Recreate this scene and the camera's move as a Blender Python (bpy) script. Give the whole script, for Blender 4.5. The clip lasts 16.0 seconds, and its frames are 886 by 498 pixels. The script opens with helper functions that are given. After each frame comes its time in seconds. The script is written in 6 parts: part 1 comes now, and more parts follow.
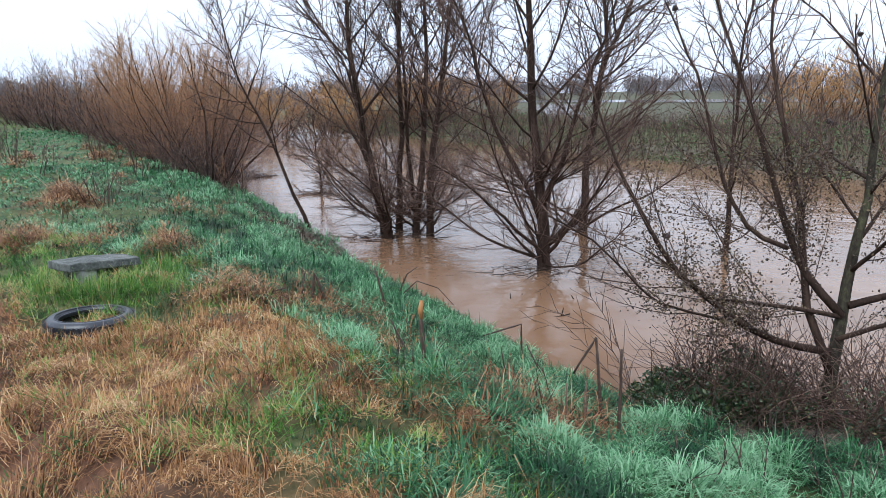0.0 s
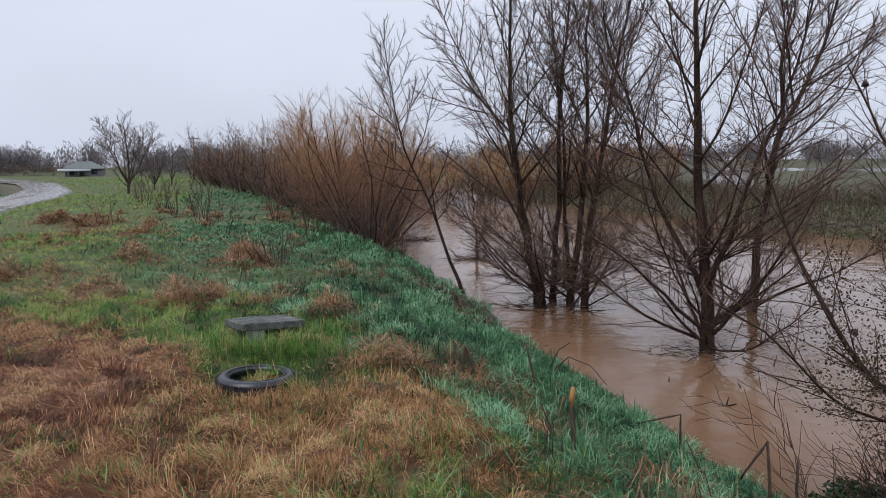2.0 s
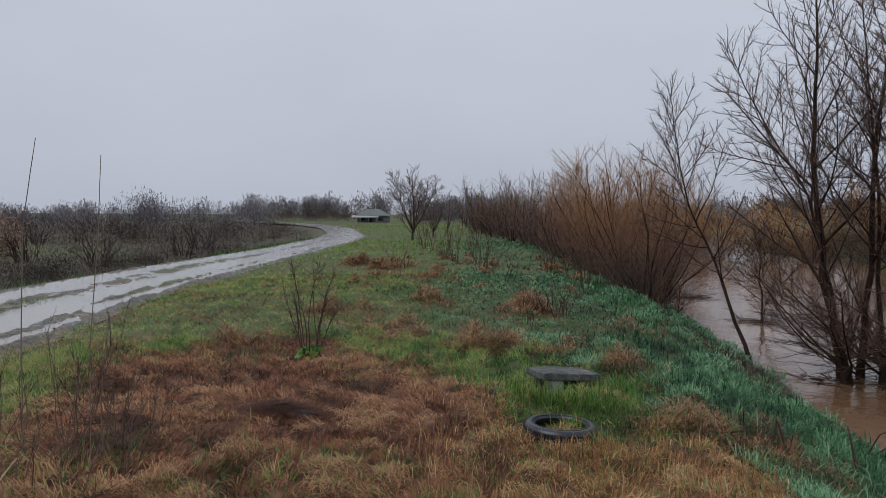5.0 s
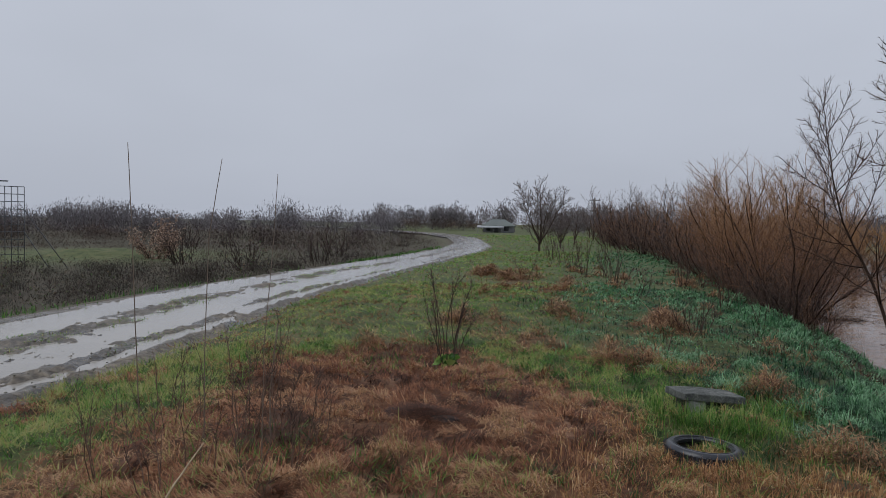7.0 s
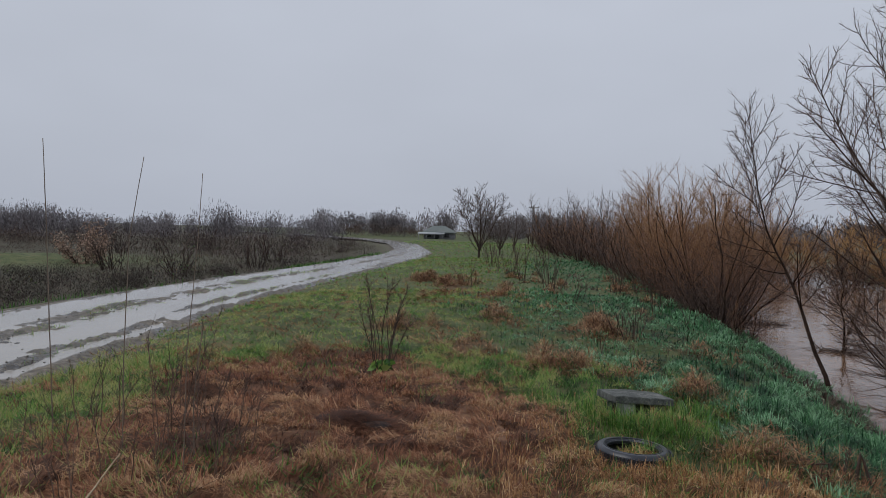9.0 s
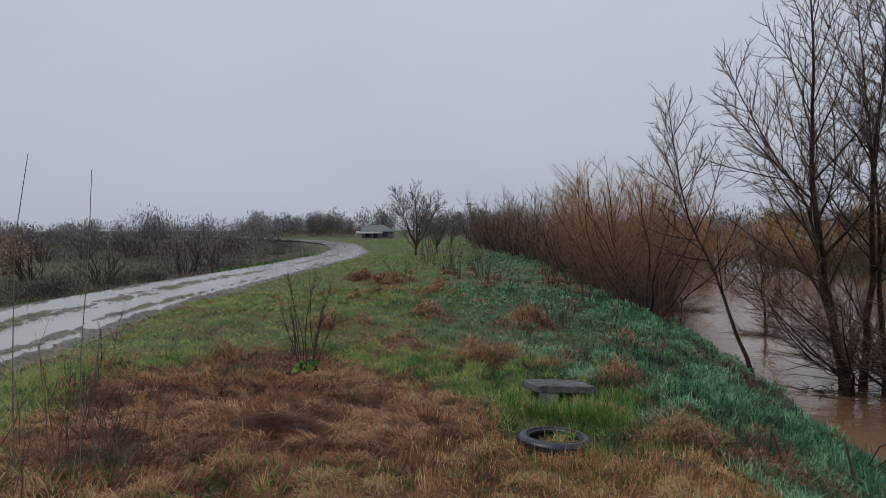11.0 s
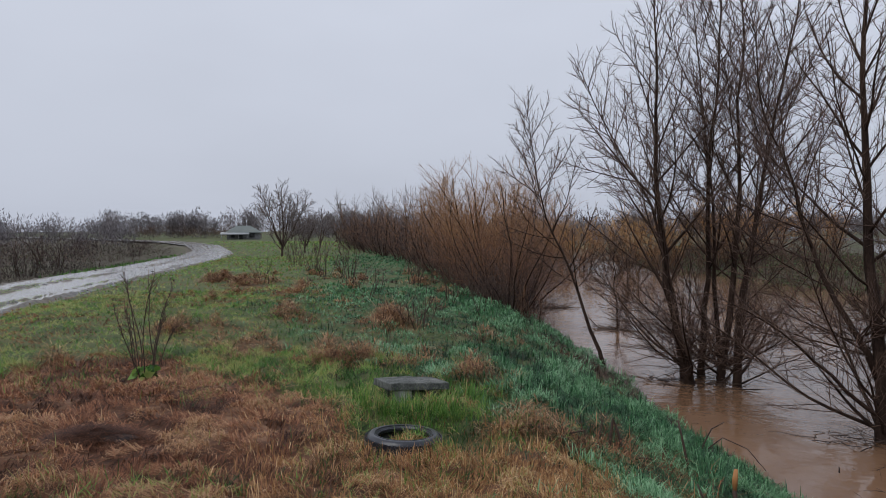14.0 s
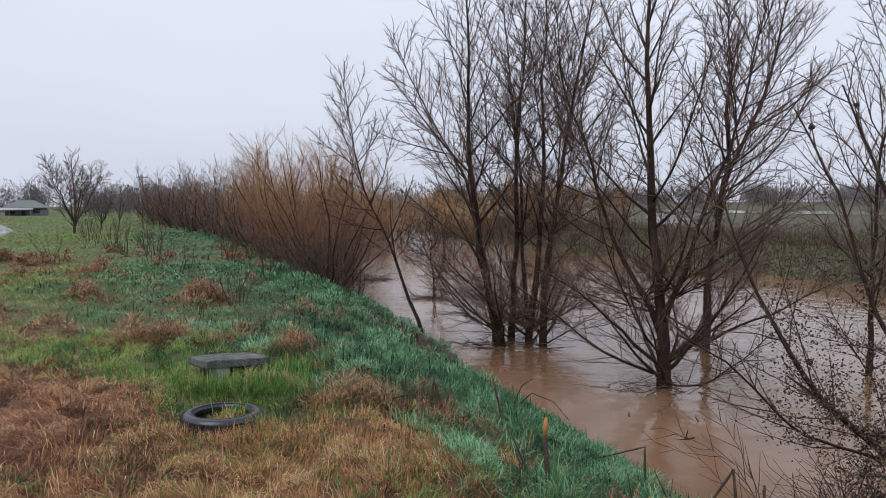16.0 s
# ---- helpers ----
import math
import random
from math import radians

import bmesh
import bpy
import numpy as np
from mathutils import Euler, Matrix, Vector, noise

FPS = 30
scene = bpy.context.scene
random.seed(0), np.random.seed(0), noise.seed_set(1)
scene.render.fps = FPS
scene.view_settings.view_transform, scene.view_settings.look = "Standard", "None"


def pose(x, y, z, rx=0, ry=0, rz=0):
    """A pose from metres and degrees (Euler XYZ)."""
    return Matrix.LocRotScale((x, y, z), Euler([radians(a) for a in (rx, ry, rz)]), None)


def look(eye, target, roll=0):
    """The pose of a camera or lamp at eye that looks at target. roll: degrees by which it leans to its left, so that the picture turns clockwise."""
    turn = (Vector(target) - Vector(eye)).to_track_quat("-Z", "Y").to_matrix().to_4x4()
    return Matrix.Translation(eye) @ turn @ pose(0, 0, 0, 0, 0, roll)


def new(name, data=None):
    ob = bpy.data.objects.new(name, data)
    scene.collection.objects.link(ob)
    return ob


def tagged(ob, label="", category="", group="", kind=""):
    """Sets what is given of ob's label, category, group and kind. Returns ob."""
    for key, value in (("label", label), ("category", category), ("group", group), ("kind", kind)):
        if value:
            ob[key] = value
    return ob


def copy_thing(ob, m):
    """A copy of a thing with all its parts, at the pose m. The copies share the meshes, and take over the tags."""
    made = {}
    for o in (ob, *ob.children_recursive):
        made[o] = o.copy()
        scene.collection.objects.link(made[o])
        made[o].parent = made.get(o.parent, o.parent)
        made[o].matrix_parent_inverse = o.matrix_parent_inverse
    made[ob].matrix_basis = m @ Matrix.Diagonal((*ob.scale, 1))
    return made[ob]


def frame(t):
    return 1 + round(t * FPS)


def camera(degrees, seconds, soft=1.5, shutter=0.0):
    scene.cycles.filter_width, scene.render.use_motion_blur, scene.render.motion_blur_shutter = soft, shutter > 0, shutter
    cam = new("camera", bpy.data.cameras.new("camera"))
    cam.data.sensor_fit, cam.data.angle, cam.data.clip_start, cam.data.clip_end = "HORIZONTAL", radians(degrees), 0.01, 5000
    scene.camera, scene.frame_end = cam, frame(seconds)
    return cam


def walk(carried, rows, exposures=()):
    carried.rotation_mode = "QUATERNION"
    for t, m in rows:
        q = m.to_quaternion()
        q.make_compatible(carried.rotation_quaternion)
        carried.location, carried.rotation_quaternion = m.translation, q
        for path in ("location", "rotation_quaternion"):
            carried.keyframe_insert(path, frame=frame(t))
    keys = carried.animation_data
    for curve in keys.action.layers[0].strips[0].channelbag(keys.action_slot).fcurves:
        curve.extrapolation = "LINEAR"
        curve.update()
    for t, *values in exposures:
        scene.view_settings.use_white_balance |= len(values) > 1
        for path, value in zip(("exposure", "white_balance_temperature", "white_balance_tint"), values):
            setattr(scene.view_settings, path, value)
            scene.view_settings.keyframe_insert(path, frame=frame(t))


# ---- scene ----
cam = camera(64.4, 16.0, soft=0.75)
PATH = [
    (0, (0.648, 1.077, 1.615), (0.241, 2.987, 1.187), -1.2),
    (0.5, (0.678, 1.142, 1.631), (0.097, 3.017, 1.246), -1.4),
    (1, (0.675, 1.163, 1.67), (-0.003, 3.015, 1.333), -1.3),
    (1.5, (0.66, 1.156, 1.689), (-0.082, 2.99, 1.397), -1.0),
    (2, (0.629, 1.13, 1.71), (-0.196, 2.936, 1.467), -0.7),
    (2.5, (0.597, 1.106, 1.724), (-0.298, 2.887, 1.557), -0.4),
    (3, (0.588, 1.042, 1.751), (-0.398, 2.777, 1.615), -0.6),
    (3.5, (0.566, 0.988, 1.755), (-0.566, 2.633, 1.636), -0.6),
    (4, (0.531, 0.88, 1.78), (-0.701, 2.452, 1.668), -0.4),
    (4.5, (0.516, 0.774, 1.806), (-0.817, 2.262, 1.701), -0.2),
    (5, (0.453, 0.712, 1.795), (-0.971, 2.112, 1.696), 0.2),
    (5.2, (0.442, 0.691, 1.8), (-1.025, 2.046, 1.703), 0.4),
    (7.3, (0.495, 0.471, 1.837), (-1.156, 1.596, 1.765), 1.0),
    (7.5, (0.495, 0.477, 1.836), (-1.153, 1.609, 1.769), 1.0),
    (8, (0.496, 0.473, 1.828), (-1.137, 1.626, 1.77), 1.2),
    (8.5, (0.498, 0.481, 1.821), (-1.113, 1.666, 1.765), 1.3),
    (9, (0.485, 0.561, 1.811), (-1.064, 1.825, 1.759), 1.4),
    (9.2, (0.493, 0.571, 1.809), (-1.026, 1.872, 1.758), 1.4),
    (11.3, (0.545, 0.81, 1.768), (-0.864, 2.229, 1.713), -0.4),
    (11.5, (0.551, 0.833, 1.765), (-0.834, 2.275, 1.711), -0.5),
    (12, (0.555, 0.873, 1.759), (-0.797, 2.346, 1.705), -0.5),
    (12.5, (0.57, 0.909, 1.755), (-0.757, 2.405, 1.702), -0.4),
    (13, (0.582, 0.975, 1.735), (-0.72, 2.493, 1.688), -0.2),
    (13.5, (0.588, 1.024, 1.716), (-0.653, 2.591, 1.67), -0.1),
    (14, (0.565, 1.025, 1.707), (-0.595, 2.653, 1.655), -0.1),
    (14.5, (0.539, 0.988, 1.71), (-0.509, 2.69, 1.648), 0.0),
    (15, (0.516, 1.03, 1.705), (-0.338, 2.836, 1.63), -0.2),
    (15.5, (0.523, 1.034, 1.689), (-0.232, 2.884, 1.593), -0.2),
    (16, (0.535, 1.021, 1.671), (-0.17, 2.888, 1.542), -0.4),
]
EXPOSURES = [(0, 1.18, 5950, 6), (0.5, 1.03, 6000, 7), (1.0, 0.82, 6150, 8), (1.5, 0.62, 6300, 10), (2.5, 0.32, 6400, 10), (3.5, 0.12, 6450, 10), (5, -0.02, 6450, 9), (9, -0.12, 6450, 9), (12.5, -0.03, 6450, 10), (14, 0.12, 6450, 10), (15, 0.27, 6450, 10), (16, 0.48, 6450, 10)]
walk(cam, [(t, look(eye, target, roll)) for t, eye, target, roll in PATH], EXPOSURES)

# ---- light ----
SUN_EL, SUN_AZ = 58.0, 200.0
world = bpy.data.worlds.new("overcast_sky")
scene.world = world
world.use_nodes = True
wn, wl = world.node_tree.nodes, world.node_tree.links
wn.clear()
w_out, w_bg = wn.new("ShaderNodeOutputWorld"), wn.new("ShaderNodeBackground")
w_sky = wn.new("ShaderNodeTexSky")
w_sky.sky_type, w_sky.sun_disc = "NISHITA", False
w_sky.sun_elevation, w_sky.sun_rotation = radians(SUN_EL), radians(SUN_AZ)
w_sky.air_density, w_sky.dust_density = 1.0, 4.0
w_dim = wn.new("ShaderNodeVectorMath"); w_dim.operation = "SCALE"; w_dim.inputs["Scale"].default_value = 0.09
w_grey = wn.new("ShaderNodeHueSaturation"); w_grey.inputs["Saturation"].default_value = 0.3
w_geo = wn.new("ShaderNodeTexCoord")
w_sep = wn.new("ShaderNodeSeparateXYZ")
w_ramp = wn.new("ShaderNodeValToRGB")
w_ramp.color_ramp.elements[0].position, w_ramp.color_ramp.elements[0].color = 0.0, (0.50, 0.535, 0.625, 1)
w_ramp.color_ramp.elements[1].position, w_ramp.color_ramp.elements[1].color = 0.6, (0.66, 0.70, 0.80, 1)
w_map = wn.new("ShaderNodeMapping"); w_map.inputs["Scale"].default_value = (1.0, 1.0, 2.4)
w_noise = wn.new("ShaderNodeTexNoise")
w_noise.inputs["Scale"].default_value, w_noise.inputs["Detail"].default_value = 1.6, 4
w_cl = wn.new("ShaderNodeMapRange")
w_cl.inputs[1].default_value, w_cl.inputs[2].default_value = 0.3, 0.7
w_cl.inputs[3].default_value, w_cl.inputs[4].default_value = 0.95, 1.06
w_mul = wn.new("ShaderNodeVectorMath"); w_mul.operation = "SCALE"
w_mix = wn.new("ShaderNodeMix"); w_mix.data_type = "RGBA"; w_mix.inputs[0].default_value = 0.88
wl.new(w_sky.outputs[0], w_dim.inputs[0]); wl.new(w_dim.outputs[0], w_grey.inputs["Color"])
wl.new(w_geo.outputs["Generated"], w_sep.inputs[0]); wl.new(w_sep.outputs[2], w_ramp.inputs[0])
wl.new(w_geo.outputs["Generated"], w_map.inputs[0]); wl.new(w_map.outputs[0], w_noise.inputs["Vector"])
wl.new(w_noise.outputs[0], w_cl.inputs[0]); wl.new(w_ramp.outputs[0], w_mul.inputs[0]); wl.new(w_cl.outputs[0], w_mul.inputs["Scale"])
wl.new(w_grey.outputs[0], w_mix.inputs[6]); wl.new(w_mul.outputs[0], w_mix.inputs[7])
wl.new(w_mix.outputs[2], w_bg.inputs[0]); wl.new(w_bg.outputs[0], w_out.inputs[0])
w_bg.inputs[1].default_value = 1.0
sun = new("sun", bpy.data.lights.new("sun", "SUN"))
sun.data.energy, sun.data.angle, sun.data.color = 1.15, radians(40), (1.0, 0.99, 0.97)
sun.rotation_euler = (radians(90 - SUN_EL), 0, radians(180 - SUN_AZ))


# ---- materials ----
def nodes_of(name):
    m = bpy.data.materials.new(name)
    m.use_nodes = True
    n = m.node_tree.nodes
    return m, n, m.node_tree.links, n["Principled BSDF"]


def ramp_node(n, stops):
    r = n.new("ShaderNodeValToRGB")
    e = r.color_ramp.elements
    while len(e) < len(stops):
        e.new(0.5)
    for k, (p, c) in enumerate(stops):
        e[k].position, e[k].color = p, (*c, 1)
    return r


def noise_node(n, l, scale, detail=4, stretch=None, obj=False):
    t = n.new("ShaderNodeTexNoise")
    t.inputs["Scale"].default_value, t.inputs["Detail"].default_value = scale, detail
    c = n.new("ShaderNodeTexCoord")
    src = c.outputs["Object"]
    if stretch:
        mp = n.new("ShaderNodeMapping")
        mp.inputs["Scale"].default_value = stretch
        l.new(src, mp.inputs[0])
        src = mp.outputs[0]
    l.new(src, t.inputs["Vector"])
    return t


def bump_to(n, l, b, height, strength, dist):
    bp = n.new("ShaderNodeBump")
    bp.inputs["Strength"].default_value, bp.inputs["Distance"].default_value = strength, dist
    l.new(height, bp.inputs["Height"])
    l.new(bp.outputs[0], b.inputs["Normal"])


def surface(name, stops, scale, rough=0.8, bump=0.3, dist=0.01, fine=None, stretch=None, metal=0.0, spec=0.5):
    """A surface of two scales of noise: broad stains choose the colour, fine grain gives relief."""
    m, n, l, b = nodes_of(name)
    big, small = noise_node(n, l, scale, 5, stretch), noise_node(n, l, fine or scale * 9, 4, stretch)
    add = n.new("ShaderNodeMath"); add.operation = "MULTIPLY_ADD"
    add.inputs[1].default_value = 0.45
    l.new(small.outputs[0], add.inputs[0])
    sc = n.new("ShaderNodeMath"); sc.operation = "MULTIPLY"; sc.inputs[1].default_value = 0.6
    l.new(big.outputs[0], sc.inputs[0]); l.new(sc.outputs[0], add.inputs[2])
    r = ramp_node(n, stops)
    l.new(add.outputs[0], r.inputs[0]); l.new(r.outputs[0], b.inputs["Base Color"])
    b.inputs["Roughness"].default_value, b.inputs["Metallic"].default_value = rough, metal
    b.inputs["Specular IOR Level"].default_value = spec
    bump_to(n, l, b, small.outputs[0], bump, dist)
    return m


def blades(name, stops, rough=0.6, spec=0.3, through_light=0.25):
    """Grass, leaves and twigs coloured by the tint that each piece carries."""
    m, n, l, b = nodes_of(name)
    a = n.new("ShaderNodeAttribute"); a.attribute_name = "tint"
    r = ramp_node(n, stops)
    l.new(a.outputs["Fac"], r.inputs[0]); l.new(r.outputs[0], b.inputs["Base Color"])
    b.inputs["Roughness"].default_value, b.inputs["Specular IOR Level"].default_value = rough, spec
    if through_light:
        tr, mx = n.new("ShaderNodeBsdfTranslucent"), n.new("ShaderNodeMixShader")
        mx.inputs[0].default_value = through_light
        l.new(r.outputs[0], tr.inputs[0]); l.new(b.outputs[0], mx.inputs[1]); l.new(tr.outputs[0], mx.inputs[2])
        l.new(mx.outputs[0], n["Material Output"].inputs[0])
    return m


M_BARK = surface("wet_bark", [(0.3, (0.014, 0.009, 0.007)), (0.5, (0.034, 0.021, 0.016)), (0.66, (0.058, 0.037, 0.027)), (0.8, (0.09, 0.068, 0.05))], 6, 0.85, 0.8, 0.015, 45, (1, 1, 0.3), spec=0.12)
M_BARK_MOSS = surface("lichen_bark", [(0.35, (0.016, 0.012, 0.010)), (0.52, (0.036, 0.03, 0.022)), (0.7, (0.075, 0.078, 0.038))], 9, 0.9, 0.8, 0.015, 50, (1, 1, 0.4), spec=0.12)
M_TWIG = blades("bare_twigs", [(0, (0.04, 0.023, 0.019)), (0.6, (0.078, 0.047, 0.036)), (1, (0.14, 0.088, 0.064))], 0.65, 0.2, 0)
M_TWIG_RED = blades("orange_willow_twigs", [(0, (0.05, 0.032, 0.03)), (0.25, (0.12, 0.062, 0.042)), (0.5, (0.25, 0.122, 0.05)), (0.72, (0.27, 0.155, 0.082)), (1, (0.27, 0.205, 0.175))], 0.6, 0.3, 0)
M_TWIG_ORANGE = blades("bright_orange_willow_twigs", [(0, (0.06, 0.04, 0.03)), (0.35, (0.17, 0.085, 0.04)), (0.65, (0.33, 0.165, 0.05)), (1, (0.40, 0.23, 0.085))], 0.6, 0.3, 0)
M_BUD = blades("red_brown_buds", [(0, (0.06, 0.035, 0.03)), (1, (0.17, 0.085, 0.06))], 0.6, 0.3, 0)
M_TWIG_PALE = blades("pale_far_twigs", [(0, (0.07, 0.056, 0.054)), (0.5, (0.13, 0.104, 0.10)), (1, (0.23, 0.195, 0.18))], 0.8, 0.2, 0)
# blue-grey base colour carries the distance haze; there is no mist in the air
M_TWIG_HAZE = blades("haze_paled_far_twigs", [(0, (0.13, 0.12, 0.128)), (1, (0.24, 0.215, 0.22))], 0.9, 0.1, 0)
M_SCRUB = blades("dead_scrub", [(0, (0.028, 0.021, 0.021)), (0.4, (0.066, 0.047, 0.042)), (0.8, (0.125, 0.085, 0.068)), (1, (0.24, 0.175, 0.13))], 0.8, 0.15, 0.1)
M_GREEN = blades("meadow_grass", [(0, (0.022, 0.06, 0.014)), (0.4, (0.082, 0.2, 0.038)), (0.75, (0.18, 0.33, 0.065)), (1, (0.38, 0.38, 0.14))], 0.45, 0.35, 0.35)
M_BANK = blades("bank_grass", [(0, (0.008, 0.036, 0.014)), (0.35, (0.030, 0.112, 0.044)), (0.7, (0.078, 0.215, 0.086)), (1, (0.24, 0.42, 0.24))], 0.45, 0.35, 0.3)
M_DRY = blades("dry_grass", [(0, (0.11, 0.05, 0.026)), (0.35, (0.30, 0.15, 0.066)), (0.7, (0.50, 0.295, 0.135)), (1, (0.70, 0.52, 0.3))], 0.65, 0.25, 0.3)
M_TUSSOCK = blades("rusty_dead_tussock", [(0, (0.045, 0.024, 0.017)), (0.35, (0.17, 0.08, 0.044)), (0.7, (0.34, 0.18, 0.09)), (1, (0.52, 0.35, 0.2))], 0.65, 0.25, 0.2)
M_RUST = blades("rust_dry_grass", [(0, (0.045, 0.019, 0.013)), (0.35, (0.17, 0.069, 0.037)), (0.7, (0.33, 0.148, 0.077)), (1, (0.48, 0.30, 0.17))], 0.65, 0.25, 0.25)
M_LEAF = blades("ivy_leaves", [(0, (0.012, 0.03, 0.012)), (0.6, (0.03, 0.065, 0.025)), (1, (0.08, 0.10, 0.035))], 0.35, 0.5)
M_BRAMBLE = blades("bramble_leaves", [(0, (0.06, 0.045, 0.035)), (0.4, (0.085, 0.085, 0.045)), (0.7, (0.075, 0.14, 0.05)), (1, (0.2, 0.12, 0.075))], 0.6, 0.25)
M_DEADLEAF = blades("withered_leaves", [(0, (0.035, 0.025, 0.022)), (0.7, (0.09, 0.06, 0.04)), (1, (0.16, 0.12, 0.06))], 0.6, 0.3)
M_THORN = blades("dark_bramble", [(0, (0.018, 0.017, 0.013)), (0.45, (0.042, 0.036, 0.026)), (0.8, (0.06, 0.06, 0.036)), (1, (0.11, 0.08, 0.055))], 0.7, 0.15, 0.1)
M_PALELEAF = blades("pale_dead_leaves", [(0, (0.16, 0.10, 0.075)), (0.5, (0.33, 0.22, 0.165)), (1, (0.5, 0.38, 0.3))], 0.7, 0.2)
M_STALK = surface("dead_stalk", [(0.3, (0.028, 0.017, 0.013)), (0.6, (0.062, 0.037, 0.026)), (0.75, (0.13, 0.08, 0.052))], 14, 0.8, 0.4, 0.004, 90)
M_RAW = surface("raw_broken_wood", [(0.3, (0.24, 0.09, 0.025)), (0.7, (0.42, 0.2, 0.07))], 20, 0.7, 0.4, 0.003, 90, (1, 1, 0.2))
M_WEED = surface("reddish_dead_weed", [(0.3, (0.06, 0.035, 0.026)), (0.55, (0.13, 0.078, 0.055)), (0.75, (0.2, 0.135, 0.095))], 14, 0.8, 0.4, 0.004, 90)
M_REED = surface("grey_dead_reed", [(0.3, (0.10, 0.075, 0.058)), (0.6, (0.19, 0.145, 0.11)), (0.75, (0.3, 0.24, 0.18))], 14, 0.8, 0.4, 0.004, 90)
M_STRAW = surface("pale_straw_stalk", [(0.3, (0.26, 0.18, 0.11)), (0.6, (0.40, 0.31, 0.2)), (0.75, (0.5, 0.42, 0.3))], 14, 0.8, 0.4, 0.004, 90)
M_RUBBER = surface("worn_rubber", [(0.3, (0.009, 0.010, 0.014)), (0.6, (0.02, 0.022, 0.03)), (0.75, (0.042, 0.045, 0.055))], 9, 0.3, 0.25, 0.003, 120)
M_CONCRETE = surface("weathered_concrete", [(0.32, (0.018, 0.021, 0.019)), (0.46, (0.06, 0.065, 0.06)), (0.6, (0.125, 0.13, 0.122)), (0.72, (0.26, 0.26, 0.245))], 6, 0.7, 0.8, 0.01, 50, (1, 3.5, 1), spec=0.3)
M_LIME = surface("whitewashed_block", [(0.3, (0.16, 0.165, 0.15)), (0.6, (0.36, 0.365, 0.34)), (0.75, (0.5, 0.5, 0.47))], 8, 0.8, 0.5, 0.006, 70)
M_MOULD = surface("matted_dark_straw", [(0.3, (0.012, 0.008, 0.008)), (0.55, (0.03, 0.019, 0.017)), (0.75, (0.07, 0.042, 0.032))], 6, 0.85, 0.8, 0.02, 40)
M_STONE = surface("pale_stone", [(0.3, (0.14, 0.13, 0.11)), (0.7, (0.26, 0.25, 0.21))], 8, 0.8, 0.5, 0.006, 70)
M_ROOF = surface("grey_green_roof", [(0.3, (0.085, 0.10, 0.095)), (0.7, (0.13, 0.15, 0.14))], 0.8, 0.6, 0.2, 0.01, 9)
M_WHITE = surface("white_sheet_roof", [(0.3, (0.2, 0.21, 0.22)), (0.7, (0.3, 0.31, 0.325))], 0.8, 0.5, 0.2, 0.01, 9)
M_WALL = surface("grey_render", [(0.3, (0.15, 0.15, 0.155)), (0.7, (0.24, 0.24, 0.245))], 0.8, 0.8, 0.2, 0.01, 9)
M_DARK = surface("dark_opening", [(0.3, (0.03, 0.03, 0.032)), (0.7, (0.06, 0.06, 0.065))], 0.8, 0.4, 0.1, 0.01, 9)
M_STEEL = surface("painted_steel", [(0.3, (0.06, 0.065, 0.075)), (0.7, (0.11, 0.115, 0.125))], 3, 0.55, 0.2, 0.002, 40, metal=0.4)
M_POLE = surface("grey_pole_wood", [(0.3, (0.11, 0.10, 0.095)), (0.7, (0.18, 0.165, 0.155))], 3, 0.8, 0.4, 0.005, 40)


def ground_material():
    m, n, l, b = nodes_of("wet_ground")
    a = n.new("ShaderNodeAttribute"); a.attribute_name = "zone"
    s = n.new("ShaderNodeSeparateColor"); l.new(a.outputs["Color"], s.inputs[0])
    big, small = noise_node(n, l, 1.4, 6), noise_node(n, l, 14, 6)
    mixn = n.new("ShaderNodeMath"); mixn.operation = "MULTIPLY_ADD"; mixn.inputs[1].default_value = 0.5
    half = n.new("ShaderNodeMath"); half.operation = "MULTIPLY"; half.inputs[1].default_value = 0.5
    l.new(big.outputs[0], half.inputs[0]); l.new(small.outputs[0], mixn.inputs[0]); l.new(half.outputs[0], mixn.inputs[2])
    green = ramp_node(n, [(0.36, (0.022, 0.035, 0.013)), (0.46, (0.058, 0.08, 0.026)), (0.55, (0.092, 0.10, 0.038)), (0.66, (0.15, 0.12, 0.06))])
    dry = ramp_node(n, [(0.35, (0.055, 0.03, 0.02)), (0.5, (0.13, 0.062, 0.036)), (0.65, (0.21, 0.115, 0.065))])
    soil = ramp_node(n, [(0.35, (0.05, 0.042, 0.034)), (0.5, (0.09, 0.072, 0.056)), (0.65, (0.14, 0.115, 0.09))])
    litter = ramp_node(n, [(0.35, (0.022, 0.018, 0.014)), (0.5, (0.05, 0.036, 0.028)), (0.65, (0.085, 0.062, 0.046))])
    for r in (green, dry, soil, litter):
        l.new(mixn.outputs[0], r.inputs[0])
    m1, m2, m3 = n.new("ShaderNodeMix"), n.new("ShaderNodeMix"), n.new("ShaderNodeMix")
    for q in (m1, m2, m3):
        q.data_type = "RGBA"
    l.new(s.outputs[0], m1.inputs[0]); l.new(green.outputs[0], m1.inputs[6]); l.new(dry.outputs[0], m1.inputs[7])
    l.new(s.outputs[2], m3.inputs[0]); l.new(m1.outputs[2], m3.inputs[6]); l.new(litter.outputs[0], m3.inputs[7])
    l.new(s.outputs[1], m2.inputs[0]); l.new(m3.outputs[2], m2.inputs[6]); l.new(soil.outputs[0], m2.inputs[7])
    l.new(m2.outputs[2], b.inputs["Base Color"])
    b.inputs["Roughness"].default_value, b.inputs["Specular IOR Level"].default_value = 0.85, 0.3
    bump_to(n, l, b, small.outputs[0], 0.6, 0.03)
    return m


